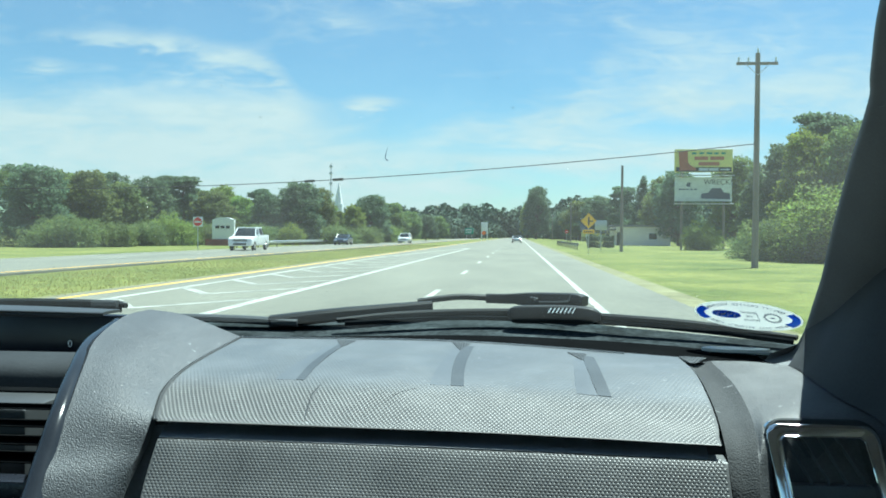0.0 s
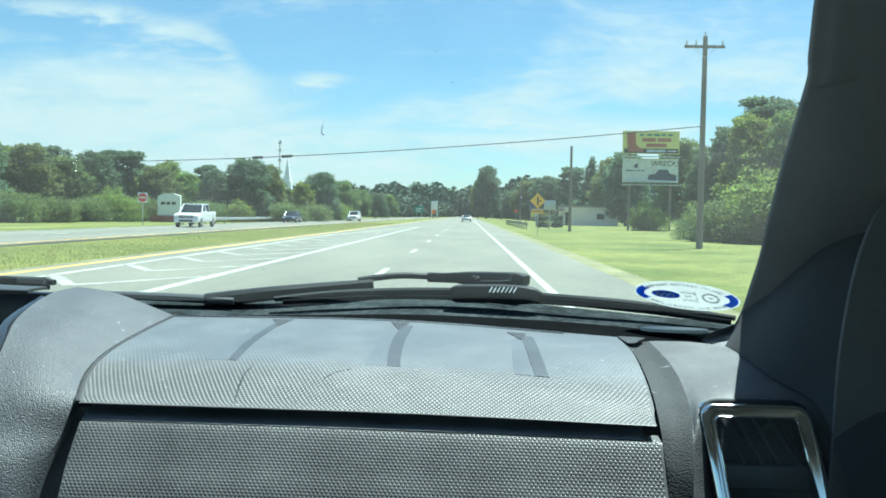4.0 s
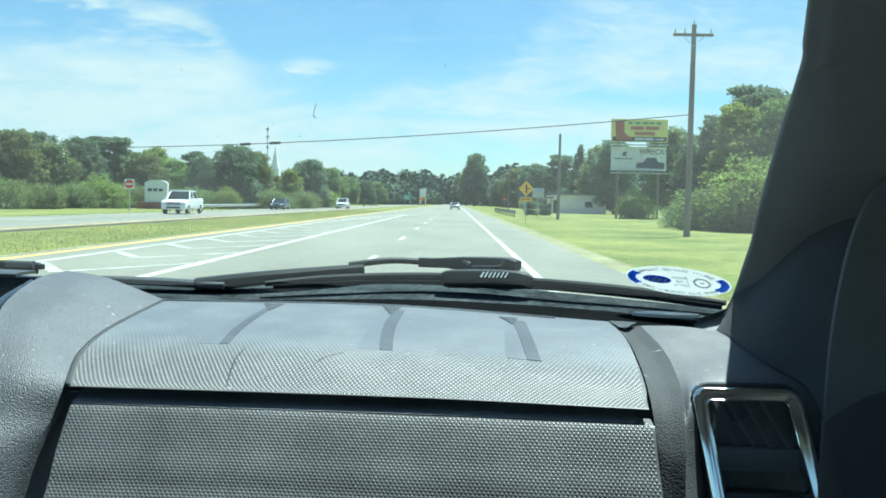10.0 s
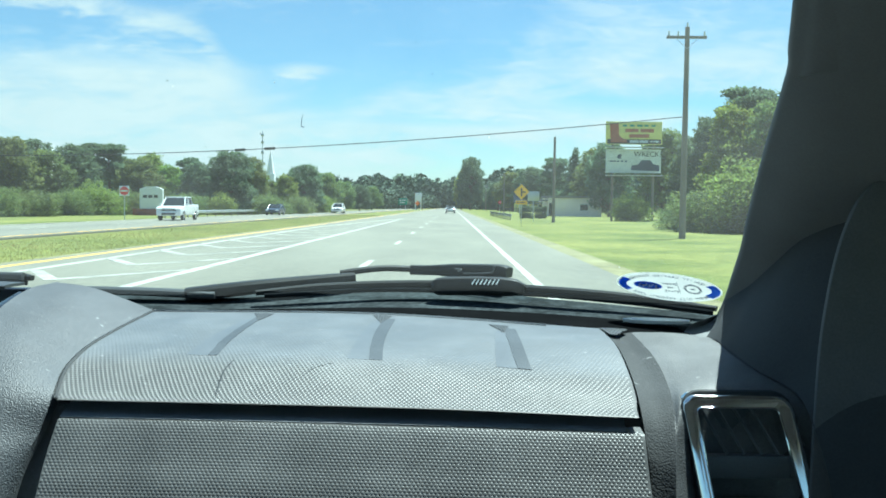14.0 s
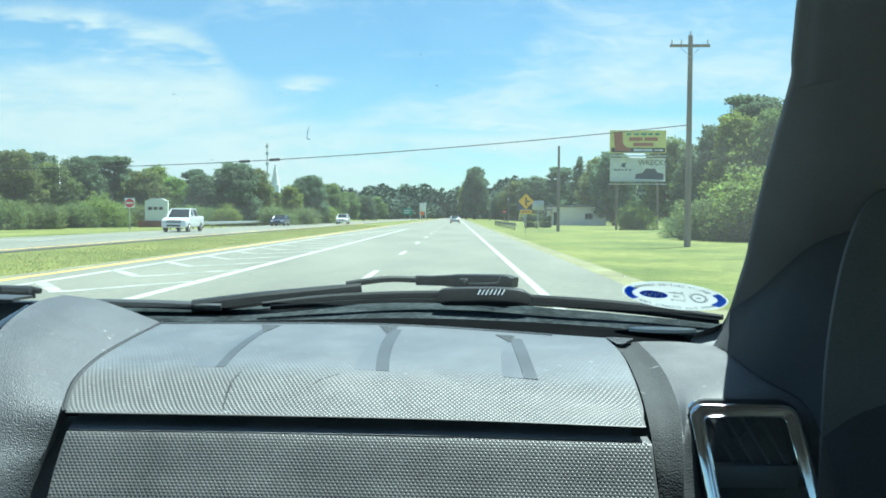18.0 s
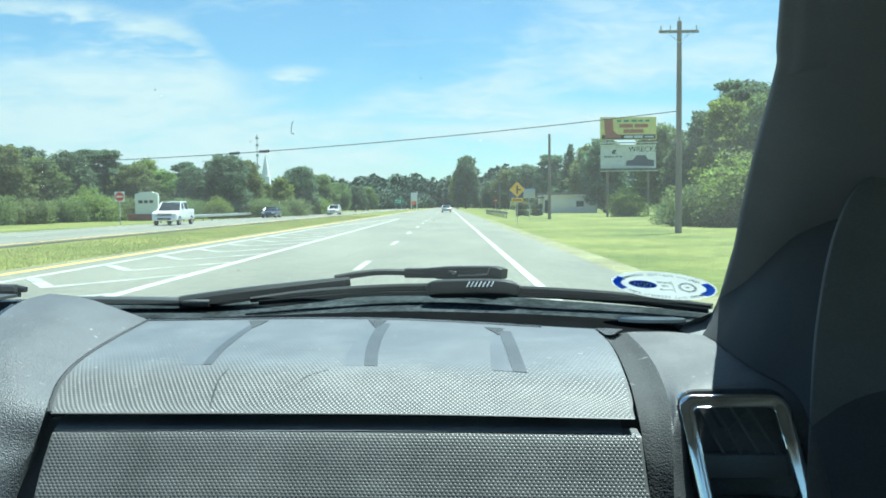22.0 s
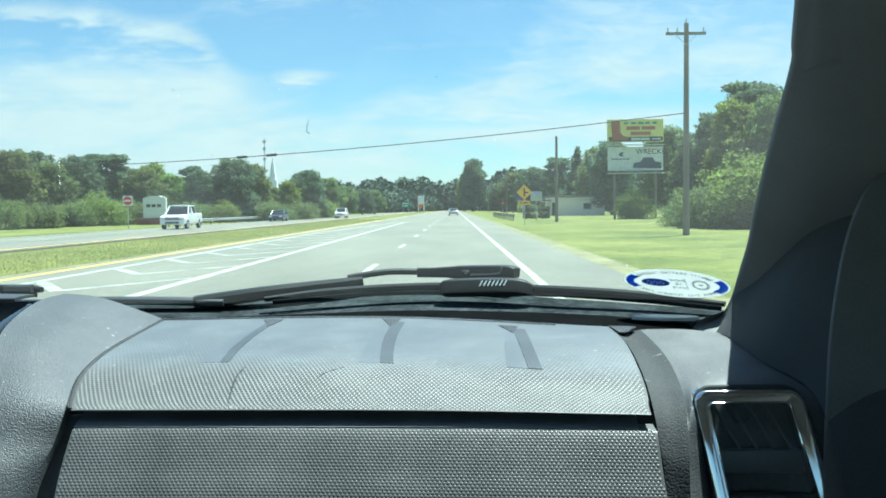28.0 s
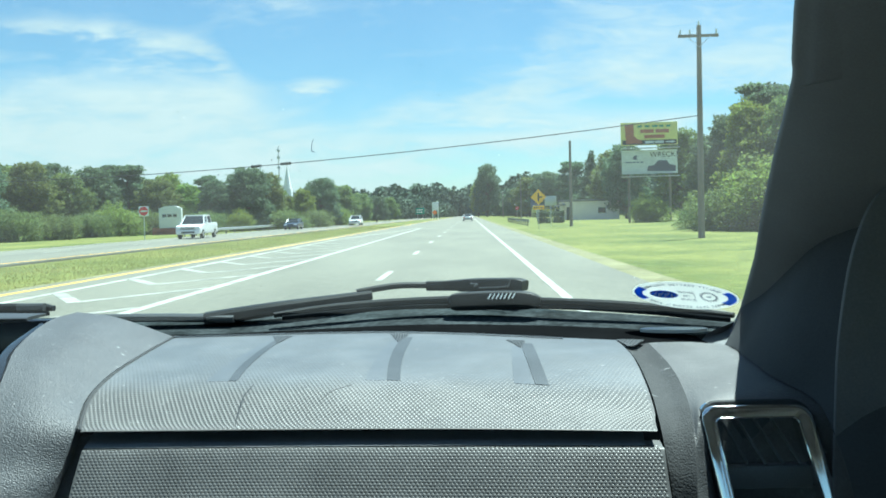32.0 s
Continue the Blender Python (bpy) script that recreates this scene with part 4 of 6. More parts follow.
part("cheek_seam", sweep([(a - 0.0005, b, c - 0.0005) for a, b, c in SEAM_L], [(0.0022, 0.0022)], 60, 6), GROOVEDARK, dashboard)
part("cheek_gap", loft([[(-0.379, 0.830, 1.136), (-0.400, 0.806, 1.076), (-0.43, 0.79, 0.95)], [(-0.355, 0.835, 1.136), (-0.355, 0.82, 1.076), (-0.36, 0.80, 0.95)]], 12, 4, 0.01, down=(0, 1, 0)), RECESS, dashboard)
part("cheek_bezel", sweep([(a - 0.008, b - 0.002, c - 0.006) for a, b, c in HUMP_L[1:-1]], [(0.004, 0.004), (0.009, 0.008), (0.011, 0.009)], 40, 10), GLOSSBLACK, dashboard, "glossy black bezel round the centre stack")
# right-hand end of the dashboard
BAND_R = [(0.205, 1.022, 1.186), (0.208, 0.93, 1.1765), (0.206, 0.86, 1.164), (0.199, 0.80, 1.150), (0.193, 0.762, 1.119), (0.188, 0.738, 1.079), (0.178, 0.68, 0.95)]
BAND_L = [(0.173, 1.028, 1.187), (0.177, 0.95, 1.179), (0.175, 0.87, 1.1645), (0.169, 0.80, 1.150), (0.169, 0.768, 1.121), (0.170, 0.746, 1.079), (0.166, 0.685, 0.95)]
BAND_M = [((a[0] + b[0]) / 2, (a[1] + b[1]) / 2, (a[2] + b[2]) / 2 - 0.003) for a, b in zip(BAND_L, BAND_R)]
part("end_groove", loft([BAND_L, BAND_M, BAND_R], 50, 12, 0.006, down=(0, 0.6, -0.8)), GROOVEDARK, dashboard, "smooth dark hollow band beside the cover")
END_M = [(0.262, 1.008, 1.187), (0.266, 0.93, 1.180), (0.263, 0.86, 1.171), (0.256, 0.818, 1.157), (0.250, 0.806, 1.12), (0.248, 0.798, 1.08), (0.248, 0.78, 0.95)]
END_R = [(0.345, 0.99, 1.178), (0.352, 0.92, 1.176), (0.352, 0.85, 1.170), (0.346, 0.79, 1.156), (0.34, 0.775, 1.12), (0.338, 0.768, 1.08), (0.338, 0.75, 0.95)]
END_F = [(0.47, 0.96, 1.165), (0.47, 0.90, 1.165), (0.47, 0.83, 1.16), (0.46, 0.77, 1.146), (0.45, 0.74, 1.11), (0.45, 0.73, 1.07), (0.45, 0.73, 0.95)]
END_K = [(0.222, 1.018, 1.187), (0.226, 0.93, 1.178), (0.224, 0.86, 1.167), (0.211, 0.799, 1.1555), (0.2005, 0.772, 1.119), (0.1965, 0.753, 1.079), (0.194, 0.70, 0.95)]
part("end_cap", loft([BAND_R, END_K, END_M, END_R, END_F], 50, 30, 0.006, down=(0, 0.6, -0.8)), ENDPLASTIC, dashboard, "grained grey plastic end of the dashboard")


def on_cover(u, v, lift=0.0006):
    """A place on the cover: u across from its centre-console seam, v from the windshield towards the lip."""
    a, b, c = (spline(k, 41) for k in (SEAM_L, SEAM_M, SEAM_R))
    i = min(40, max(0, v * 40))
    f = int(min(39, i))
    p = [k[f] + (k[f + 1] - k[f]) * (i - f) for k in (a, b, c)]
    q = spline(p, 1601)[int(round(u * 1600))]
    return (q[0], q[1], q[2] + lift)


# three shallow grooves run from the windshield towards the front
for ua, ub, v0, v1, wd in ((0.243, 0.229, 0.06, 0.475, 0.016), (0.520, 0.516, 0.06, 0.475, 0.025), (0.785, 0.796, 0.09, 0.45, 0.026)):
    steps = (0, 0.33, 0.66, 1)
    a = [on_cover(ua + (ub - ua) * k, v0 + (v1 - v0) * k) for k in steps]
    b = [on_cover(ua + wd + (ub - ua) * k, v0 + (v1 - v0) * k) for k in steps]
    part("groove", loft([a, b], 14, 6, 0.0005), GROOVE, dashboard, "smooth dark groove in the cover")
    a2 = [on_cover(ua - 0.020 + (ub - 0.040 - ua + 0.020) * k, v0 + 0.05 + (v1 - v0 - 0.05) * k, 0.0003) for k in steps]
    part("groove_flank", loft([a2, [(x - 0.0005, y, z - 0.0003) for x, y, z in a]], 14, 6, 0.0005), FLANK, dashboard)

# pebbled tips where the grooves begin, and scuffs on the cover
for u, v in ((0.245, 0.035), (0.507, 0.03), (0.772, 0.06)):
    rows_ = [(0.0, -0.016, 0.026), (0.025, -0.006, 0.022), (0.05, 0.003, 0.018), (0.07, 0.009, 0.013)]
    tip = part("groove_tip", loft([[on_cover(u + a, v + k, 0.0008) for k, a, b in rows_], [on_cover(u + (a + b) / 2, v + k, 0.0008) for k, a, b in rows_], [on_cover(u + b, v + k, 0.0008) for k, a, b in rows_]], 8, 6, 0.0006), PEBBLED, dashboard, "pebbled dark tip of a groove")
    beads = bmesh.new()
    for r in range(6):
        k = 0.006 + 0.011 * r
        a, b = (np.interp(k, [q[0] for q in rows_], [q[c] for q in rows_]) for c in (1, 2))
        for q in range(int((b - a) / 0.006)):
            x, y, z = on_cover(u + a + 0.006 * (q + 0.5 * (r % 2) + 0.3), v + k, 0.0012)
            cyl(beads, (x, y, z - 0.0005), (x, y, z + 0.0005), 0.0012, 0.0005, 6)
    tagged(part("pebble", beads, STUDTOP, tip), kind="stuff")
for pts in (((0.276, 0.52), (0.263, 0.62), (0.248, 0.76), (0.236, 0.90)), ((0.452, 0.52), (0.415, 0.58), (0.388, 0.66))):
    part("scuff", sweep([on_cover(u, v, 0.0002) for u, v in pts], [(0.0007, 0.0003), (0.0011, 0.0004), (0.0003, 0.0003)] if len(pts) == 4 else [(0.0003, 0.0003), (0.0006, 0.0003), (0.0003, 0.0003)], 14, 6), BAND, dashboard, "faint dark scuff")

seam = spline(SEAM_L, 150)
serration = bmesh.new()
for k in range(2, 148):
    x, y, z = seam[k]
    box(serration, (x - 0.0030, y - 0.0006, z - 0.0010), (x + 0.0004, y + 0.0006, z + 0.0012))
tagged(part("seam_serration", serration, STUDTOP, dashboard, "finely serrated edge of the cover", smooth=False), kind="stuff")
tip = part("band_tip", loft([[(0.169, 1.026, 1.1905), (0.176, 0.995, 1.1875)], [(0.184, 1.024, 1.1905), (0.179, 0.994, 1.1875)], [(0.200, 1.020, 1.1900), (0.182, 0.993, 1.1873)]], 6, 6, 0.001), PEBBLED, dashboard, "pebbled dark tip of the band")
beads = bmesh.new()
for r in range(6):
    for q in range(7 - r):
        x, y = 0.1715 + 0.0040 * q + 0.0021 * r, 1.0225 - 0.0052 * r - 0.0008 * q
        z = 1.1906 - (1.025 - y) * 0.1
        cyl(beads, (x, y, z), (x, y, z + 0.0009), 0.0011, 0.0005, 6)
tagged(part("pebble", beads, STUDTOP, tip), kind="stuff")
ribs = bmesh.new()
for k in range(170):
    x, y, z = on_cover(0.003 + 0.0052 * k, 0.012, 0.0002)
    box(ribs, (x - 0.0007, y - 0.0035, z - 0.0008), (x + 0.0007, y + 0.0045, z + 0.0011))
tagged(part("rear_ribs", ribs, GROOVE, dashboard, "finely ribbed rear edge of the cover", smooth=False), kind="stuff")

# side air vent
vent = part("air_vent", box_mesh((0.214, 0.79, 1.00), (0.292, 0.86, 1.158), 0.004), BLACKPLASTIC, dashboard, "black side air vent with slanted fins")


def ring(c, w, h, r, tilt, splay=0.3, shear=0.12, lean=0.0):
    """The rounded outline of an upright frame."""
    flat = []
    for cx, cz, a0 in ((w - r, h - r, 0), (-w + r, h - r, 90), (-w + r, -h + r, 180), (w - r, -h + r, 270)):
        flat += [(cx + r * math.cos(radians(a0 + 18 * k)), cz + r * math.sin(radians(a0 + 18 * k))) for k in range(6)]
        if a0 in (90, 270):                                  # points down and up the two legs
            side = -w if a0 == 90 else w
            turn = 1 if a0 == 90 else -1
            flat += [(side, turn * (h - r) * (1 - k / 6)) for k in range(1, 12)]
    out = []
    for x, z in flat:
        if x > 0:                                            # the outer side splays towards the foot
            x *= 1 + splay * (h - z)
        x += shear * (h - z)
        y = c[1] + tilt * (z - 0.071) + (lean if x > 0 else 0)
        q = max(0.0, 0.060 - z)
        f = (y + (3.0 * q * q if q < 0.030 else 0.0027 + 0.18 * (q - 0.030))) / y     # steeper towards its foot
        out.append(((c[0] + x) * f, y * f, 1.325 - (1.325 - c[2] - z) * f))
    return out


def framed(rings):
    """A closed moulding through outlines with the same number of points."""
    bm = bmesh.new()
    rows_ = [[bm.verts.new(p) for p in r] for r in rings]
    n = len(rows_[0])
    for a, b in zip(rows_, rows_[1:] + rows_[:1]):
        for k in range(n):
            bm.faces.new((a[k], a[(k + 1) % n], b[(k + 1) % n], b[k]))
    return bm


VENT_SECTION = [(0.0072, 0.0058, 0.013, 0.006), (0.0071, 0.0057, 0.0125, 0.0009), (0.0067, 0.0054, 0.012, 0.0003), (0.0063, 0.0051, 0.0115, 0.0000), (0.0035, 0.0028, 0.010, -0.0006), (0.0, 0.0, 0.008, -0.0009),
                (-0.0034, -0.0026, 0.0065, -0.0005), (-0.0044, -0.0034, 0.006, -0.0004), (-0.0047, -0.0036, 0.0055, -0.0010), (-0.0053, -0.0041, 0.005, -0.0013), (-0.0061, -0.0046, 0.0045, -0.0008),
                (-0.0065, -0.0048, 0.004, 0.0010), (-0.0066, -0.0048, 0.004, 0.016), (0.0072, 0.0058, 0.013, 0.016)]
part("vent_frame", framed([ring((0.2475, 0.772 + dy, 1.089), 0.0410 + dw, 0.071 + dh, r, 0.45, 0.9 - 90 * dw, lean=-0.0002 * min(7, max(0, 1200 * dw)) * (dy < 0.004)) for dw, dh, r, dy in VENT_SECTION]), CHROME, vent, "polished chrome frame")
part("vent_surround", sweep(ring((0.2475, 0.779, 1.089), 0.0455, 0.0755, 0.014, 0.45), [(0.004, 0.005)], sides=10, closed=True), BAND, vent)
for k in range(4):
    x = 0.2165 + 0.0150 * k
    part("fin", sweep([(x, 0.790, 1.158), (x + 0.022, 0.765, 1.116)], [(0.0007, 0.0016)], 4, 6, 3.0), SMOOTH, vent)
part("vent_bar", box_mesh((0.216, 0.764, 1.0945), (0.294, 0.776, 1.1145), 0.002), SMOOTH, vent)
part("vent_bar", box_mesh((0.218, 0.758, 1.02), (0.304, 0.770, 1.0775), 0.003), BLACKPLASTIC, vent)

# the whole vent lies a little deeper in the dashboard
vent.matrix_basis = pose(0, 0, 1.325) @ Matrix.Scale(1.022, 4) @ pose(0, 0, -1.325)

# centre stack
stack = part("centre_console", box_mesh((-0.95, 0.86, 0.9), (-0.53, 1.10, 1.145), 0.006), BLACKPLASTIC, dashboard, "black centre stack with display and vents")
part("display_hood", loft([[(-1.0, 1.17, 1.226), (-1.0, 1.09, 1.2275), (-1.0, 1.085, 1.2225)], [(-0.75, 1.18, 1.226), (-0.75, 1.10, 1.2275), (-0.75, 1.095, 1.2225)], [(-0.568, 1.165, 1.2235), (-0.562, 1.105, 1.2250), (-0.562, 1.10, 1.2205)]], 12, 16, 0.004), BLACKPLASTIC, stack)
part("display", box_mesh((-0.95, 1.10, 1.13), (-0.535, 1.12, 1.221), 0.002), DISPLAY, stack, "dark unlit display under its hood")
part("shelf_bar", loft([[(x0, 1.03, 1.180), (x0 + d, 1.005, 1.1845), (x0 + d, 0.972, 1.179), (x0 + d, 0.955, 1.168), (x0 + d, 0.95, 1.150)] for x0, d in ((-0.95, 0.0), (-0.66, 0.0), (-0.545, 0.004), (-0.520, 0.010))], 14, 12, 0.004), BAND, stack, "dark grey bar under the display")
text_mesh("0", 0.013, SIGNWHITE, stack, pose(-0.6050, 1.0965, 1.1830, 90, 0, 0), "digit")
for k in range(-1, 4):
    z = 1.153 - 0.0165 * k
    part("vent_slat", box_mesh((-0.90, 0.805 + 0.006 * (3 - k), z - 0.0016), (-0.466, 0.85, z), 0.0006), STRIPBLACK, stack)
part("control_panel", box_mesh((-0.90, 0.772, 1.062), (-0.462, 0.80, 1.094), 0.003), DISPLAY, stack, "dark glossy control panel")

# windshield, cowl, wipers
def glass_y(x, z):
    return 1.285 - 0.9 * max(0.0, x + 0.1) ** 2 - 0.9 * max(0.0, -0.9 - x) ** 2 - (z - 1.19) * 1.6


gl = loft([[(x, glass_y(x, z), z) for z in (1.185, 1.28, 1.38, 1.48, 1.58)] for x in (-1.2, -0.9, -0.5, -0.1, 0.1, 0.25, 0.34, 0.42)], 12, 30)
if gl.polygons[0].normal.y > 0:
    gl.flip_normals()
windshield = tagged(part("windshield", gl, WINDSHIELD), "clear curved car windshield, slightly dusty, with veiling haze painted in", "windshield", kind="structure")
windshield.visible_shadow = False
tagged(part("defroster_strip", loft([[(x, b, z - 0.007), (x, (b + f) / 2, z - 0.008), (x, f, 1.184)] for x, b, f, z in ((-0.8, 1.25, 1.14, 1.19), (-0.38, 1.25, 1.128, 1.187), (-0.095, 1.235, 1.115, 1.1945), (0.055, 1.2, 1.066, 1.1955), (0.17, 1.158, 1.026, 1.1945), (0.235, 1.12, 1.01, 1.193), (0.275, 1.09, 1.03, 1.191))], 8, 30, 0.004), STRIPBLACK), "black strip between dashboard and windshield", "trim", kind="structure")
tagged(part("cowl", loft([[(x, a, za), (x, b, zb)] for x, a, za, b, zb in ((-1.1, 1.36, 1.196, 1.24, 1.19), (-0.34, 1.36, 1.198, 1.24, 1.180), (-0.05, 1.33, 1.203, 1.22, 1.187), (0.06, 1.30, 1.2025, 1.20, 1.1875), (0.13, 1.265, 1.1995, 1.175, 1.186), (0.22, 1.21, 1.1975, 1.12, 1.185), (0.36, 1.11, 1.1945, 1.04, 1.188))], 8, 30, 0.01), COWLGREY), "dusty black plastic cowl outside the windshield", "cowl", kind="structure")

wiper = empty("windshield_wiper", "black windshield wiper arm and flat blade resting on the cowl", "wiper", group="wipers")
part("arm", sweep([(-0.39, 1.29, 1.196), (-0.30, 1.30, 1.207), (-0.20, 1.325, 1.2165), (-0.150, 1.34, 1.2215)], [(0.018, 0.011), (0.015, 0.0105), (0.011, 0.009), (0.008, 0.007)], 24, 10, 3.2), WIPERBLACK, wiper)
part("arm_rod", sweep([(-0.173, 1.345, 1.226), (-0.139, 1.35, 1.231), (-0.105, 1.355, 1.234), (-0.061, 1.357, 1.233)], [(0.0056, 0.0050)], 20, 8, 2.6), WIPERBLACK, wiper)
part("arm_sleeve", sweep([(-0.066, 1.357, 1.232), (-0.039, 1.352, 1.232), (-0.014, 1.345, 1.233)], [(0.007, 0.0074), (0.007, 0.0076), (0.008, 0.0086)], 10, 12, 4.5), WIPERBLACK, wiper)
head = part("arm_head", sweep([(-0.018, 1.345, 1.232), (-0.002, 1.34, 1.233), (0.033, 1.32, 1.234), (0.068, 1.3, 1.235), (0.081, 1.292, 1.234)], [(0.008, 0.0085), (0.010, 0.0098), (0.012, 0.0102), (0.011, 0.0098), (0.010, 0.0074)], 24, 12, 5.0), WIPERBLACK, wiper)
part("head_clip", sweep([(0.014, 1.306, 1.231), (0.039, 1.292, 1.232), (0.055, 1.285, 1.234)], [(0.0016, 0.0016)], 8, 8), BLACKPLASTIC, head, "raised edge of the release clip")
part("head_clip", sweep([(0.001, 1.315, 1.237), (0.011, 1.31, 1.236), (0.006, 1.309, 1.233)], [(0.0016, 0.0014)], 8, 8), BLACKPLASTIC, head, "small catch on the arm")
part("head_clip", sweep([(0.056, 1.285, 1.234), (0.059, 1.284, 1.243)], [(0.0012, 0.0012)], 6, 8), BLACKPLASTIC, head)
part("blade", sweep([(-0.283, 1.262, 1.203), (-0.20, 1.278, 1.2105), (-0.10, 1.282, 1.2155), (0.0, 1.27, 1.2175), (0.097, 1.235, 1.2165), (0.219, 1.175, 1.2135), (0.326, 1.10, 1.206)], [(0.005, 0.004), (0.006, 0.0055), (0.006, 0.006), (0.006, 0.006), (0.006, 0.0055), (0.006, 0.005), (0.004, 0.0035)], 60, 8, 2.6), WIPERBLACK, wiper, "long flat black wiper blade")
part("rubber_edge", sweep([(-0.27, 1.256, 1.1995), (-0.10, 1.275, 1.2085), (0.097, 1.228, 1.2095), (0.219, 1.168, 1.2065), (0.32, 1.095, 1.2015)], [(0.0018, 0.0035)], 50, 6), RUBBER, wiper)
hook = part("blade_adapter", sweep([(-0.032, 1.26, 1.215), (-0.019, 1.258, 1.216), (0.031, 1.247, 1.218), (0.079, 1.232, 1.218), (0.098, 1.227, 1.217)], [(0.004, 0.006), (0.010, 0.0125), (0.011, 0.0132), (0.010, 0.0125), (0.004, 0.006)], 30, 12, 4.0), WIPERBLACK, wiper, "ribbed black blade adapter")
RIB_A, RIB_B = Vector((0.025, 1.234, 1.221)), Vector((0.058, 1.223, 1.222))
for k in range(7):
    a = RIB_A.lerp(RIB_B, k / 6)
    part("rib", sweep([tuple(a), tuple(a + Vector((0.0022, 0.0006, 0.0036))), tuple(a + Vector((0.0044, 0.0012, 0.0072)))], [(0.0010, 0.0009)], 4, 6), BOARDPALE, hook)
wiper2 = empty("windshield_wiper", "black end of the driver's wiper blade on the cowl", "wiper", group="wipers")
part("blade", sweep([(-0.98, 1.26, 1.214), (-0.80, 1.275, 1.222), (-0.64, 1.27, 1.222), (-0.605, 1.265, 1.2205)], [(0.006, 0.006), (0.008, 0.0065), (0.008, 0.006), (0.005, 0.004)], 24, 8, 3), WIPERBLACK, wiper2)
part("clip", sweep([(-0.655, 1.26, 1.2235), (-0.615, 1.258, 1.223)], [(0.006, 0.006)], 4, 8, 3), BLACKPLASTIC, wiper2)
part("rubber_edge", sweep([(-0.98, 1.255, 1.207), (-0.80, 1.27, 1.214), (-0.61, 1.26, 1.214)], [(0.002, 0.0035)], 20, 6), RUBBER, wiper2)
tagged(part("cowl_edge", sweep([(-0.56, 1.285, 1.202), (-0.45, 1.287, 1.2005), (-0.345, 1.283, 1.197)], [(0.012, 0.006)], 16, 10, 3.5), BLACKPLASTIC), "black rubber end of the cowl seal", "trim", kind="structure")

# oval sticker on the inside of the glass
cx, cz = 0.2640, 1.2325
g0 = Vector((cx, glass_y(cx, cz) - 0.003, cz))
gx = (Vector((cx + 0.02, glass_y(cx + 0.02, cz), cz)) - Vector((cx - 0.02, glass_y(cx - 0.02, cz), cz))).normalized()
gu = Vector((0, -1.6, 1)).normalized()
gu = (gu - gx * gu.dot(gx)).normalized()
gn = gx.cross(gu)
STICK = Matrix.Translation(g0) @ Matrix((gx, gu, gn)).transposed().to_4x4() @ pose(0, 0, 0, 0, 0, -3)


def disc(a, b, z0, z1, n=48, x=0.0, y=0.0):
    return outline([(x + a * math.cos(2 * math.pi * k / n), y + b * math.sin(2 * math.pi * k / n)) for k in range(n)], z0, z1, "z")


def arc(a, b, wide, t0, t1, z0, z1, n=14):
    out = [(a * math.cos(radians(t0 + (t1 - t0) * k / n)), b * math.sin(radians(t0 + (t1 - t0) * k / n))) for k in range(n + 1)]
    inn = [((a - wide) * math.cos(radians(t0 + (t1 - t0) * k / n)), (b - wide) * math.sin(radians(t0 + (t1 - t0) * k / n))) for k in range(n, -1, -1)]
    return outline(out + inn, z0, z1, "z")


sticker = empty("window_sticker", "white oval window sticker with blue ends, mirrored lettering, on the windshield", "sticker", STICK)
part("sheet", disc(0.066, 0.032, -0.0003, 0.0), STICKERWHITE, sticker, smooth=False)
part("blue_arc", arc(0.0635, 0.0297, 0.010, -36, 26, 0.0, 0.0003), STICKERBLUE, sticker, smooth=False)
part("blue_arc", arc(0.0635, 0.0297, 0.010, 146, 208, 0.0, 0.0003), STICKERBLUE, sticker, smooth=False)
oval = part("blue_oval", disc(0.0180, 0.0086, 0.0, 0.0003, 40, -0.0255, 0.001), STICKERNAVY, sticker, "blue oval with a pale script shape", smooth=False)
script = bmesh.new()
for k in range(6):
    box(script, (-0.0010, -0.0034, 0.0003), (0.0010, 0.0034, 0.0005), 0, pose(-0.0355 + 0.0040 * k, 0.001 + 0.0010 * (-1) ** k, 0, 0, 0, -38 + 24 * (k % 2)))
part("script_mark", script, STICKERWHITE, oval, smooth=False)
gear = bmesh.new()
for k in range(20):
    a = 2 * math.pi * k / 20
    m = pose(0.0305, 0, 0) @ pose(0, 0, 0, 0, 0, math.degrees(a))
    box(gear, (0.0094, -0.0005, 0.0), (0.0114, 0.0005, 0.0003), 0, m)
part("gear_mark", gear, STICKERGREY, sticker, smooth=False)
rim_ = arc(0.0092, 0.0092, 0.0010, 0, 359.5, 0.0, 0.0003, 36)
bmesh.ops.translate(rim_, verts=rim_.verts, vec=(0.0305, 0, 0))
part("gear_ring", rim_, STICKERGREY, sticker, smooth=False)
part("gear_hub", box_mesh((0.0280, -0.0009, 0.0), (0.0330, 0.0009, 0.0003)), STICKERGREY, sticker, smooth=False)
part("divider", box_mesh((0.0128, -0.012, 0), (0.0133, 0.013, 0.0003)), STICKERGREY, sticker, smooth=False)
FLIP = Matrix.Diagonal((-1, 1, 1, 1))
# pale oval added in place of a bright reflection on the strip
pad = tagged(part("sensor_pad", disc(0.040, 0.011, -0.003, 0.0006), GLAREPAD), "pale grey oval standing in for a bright reflection on the defroster strip", "pad")
pad.matrix_world = pose(0.2475, 1.082, 1.1935, 4, 0, -8)


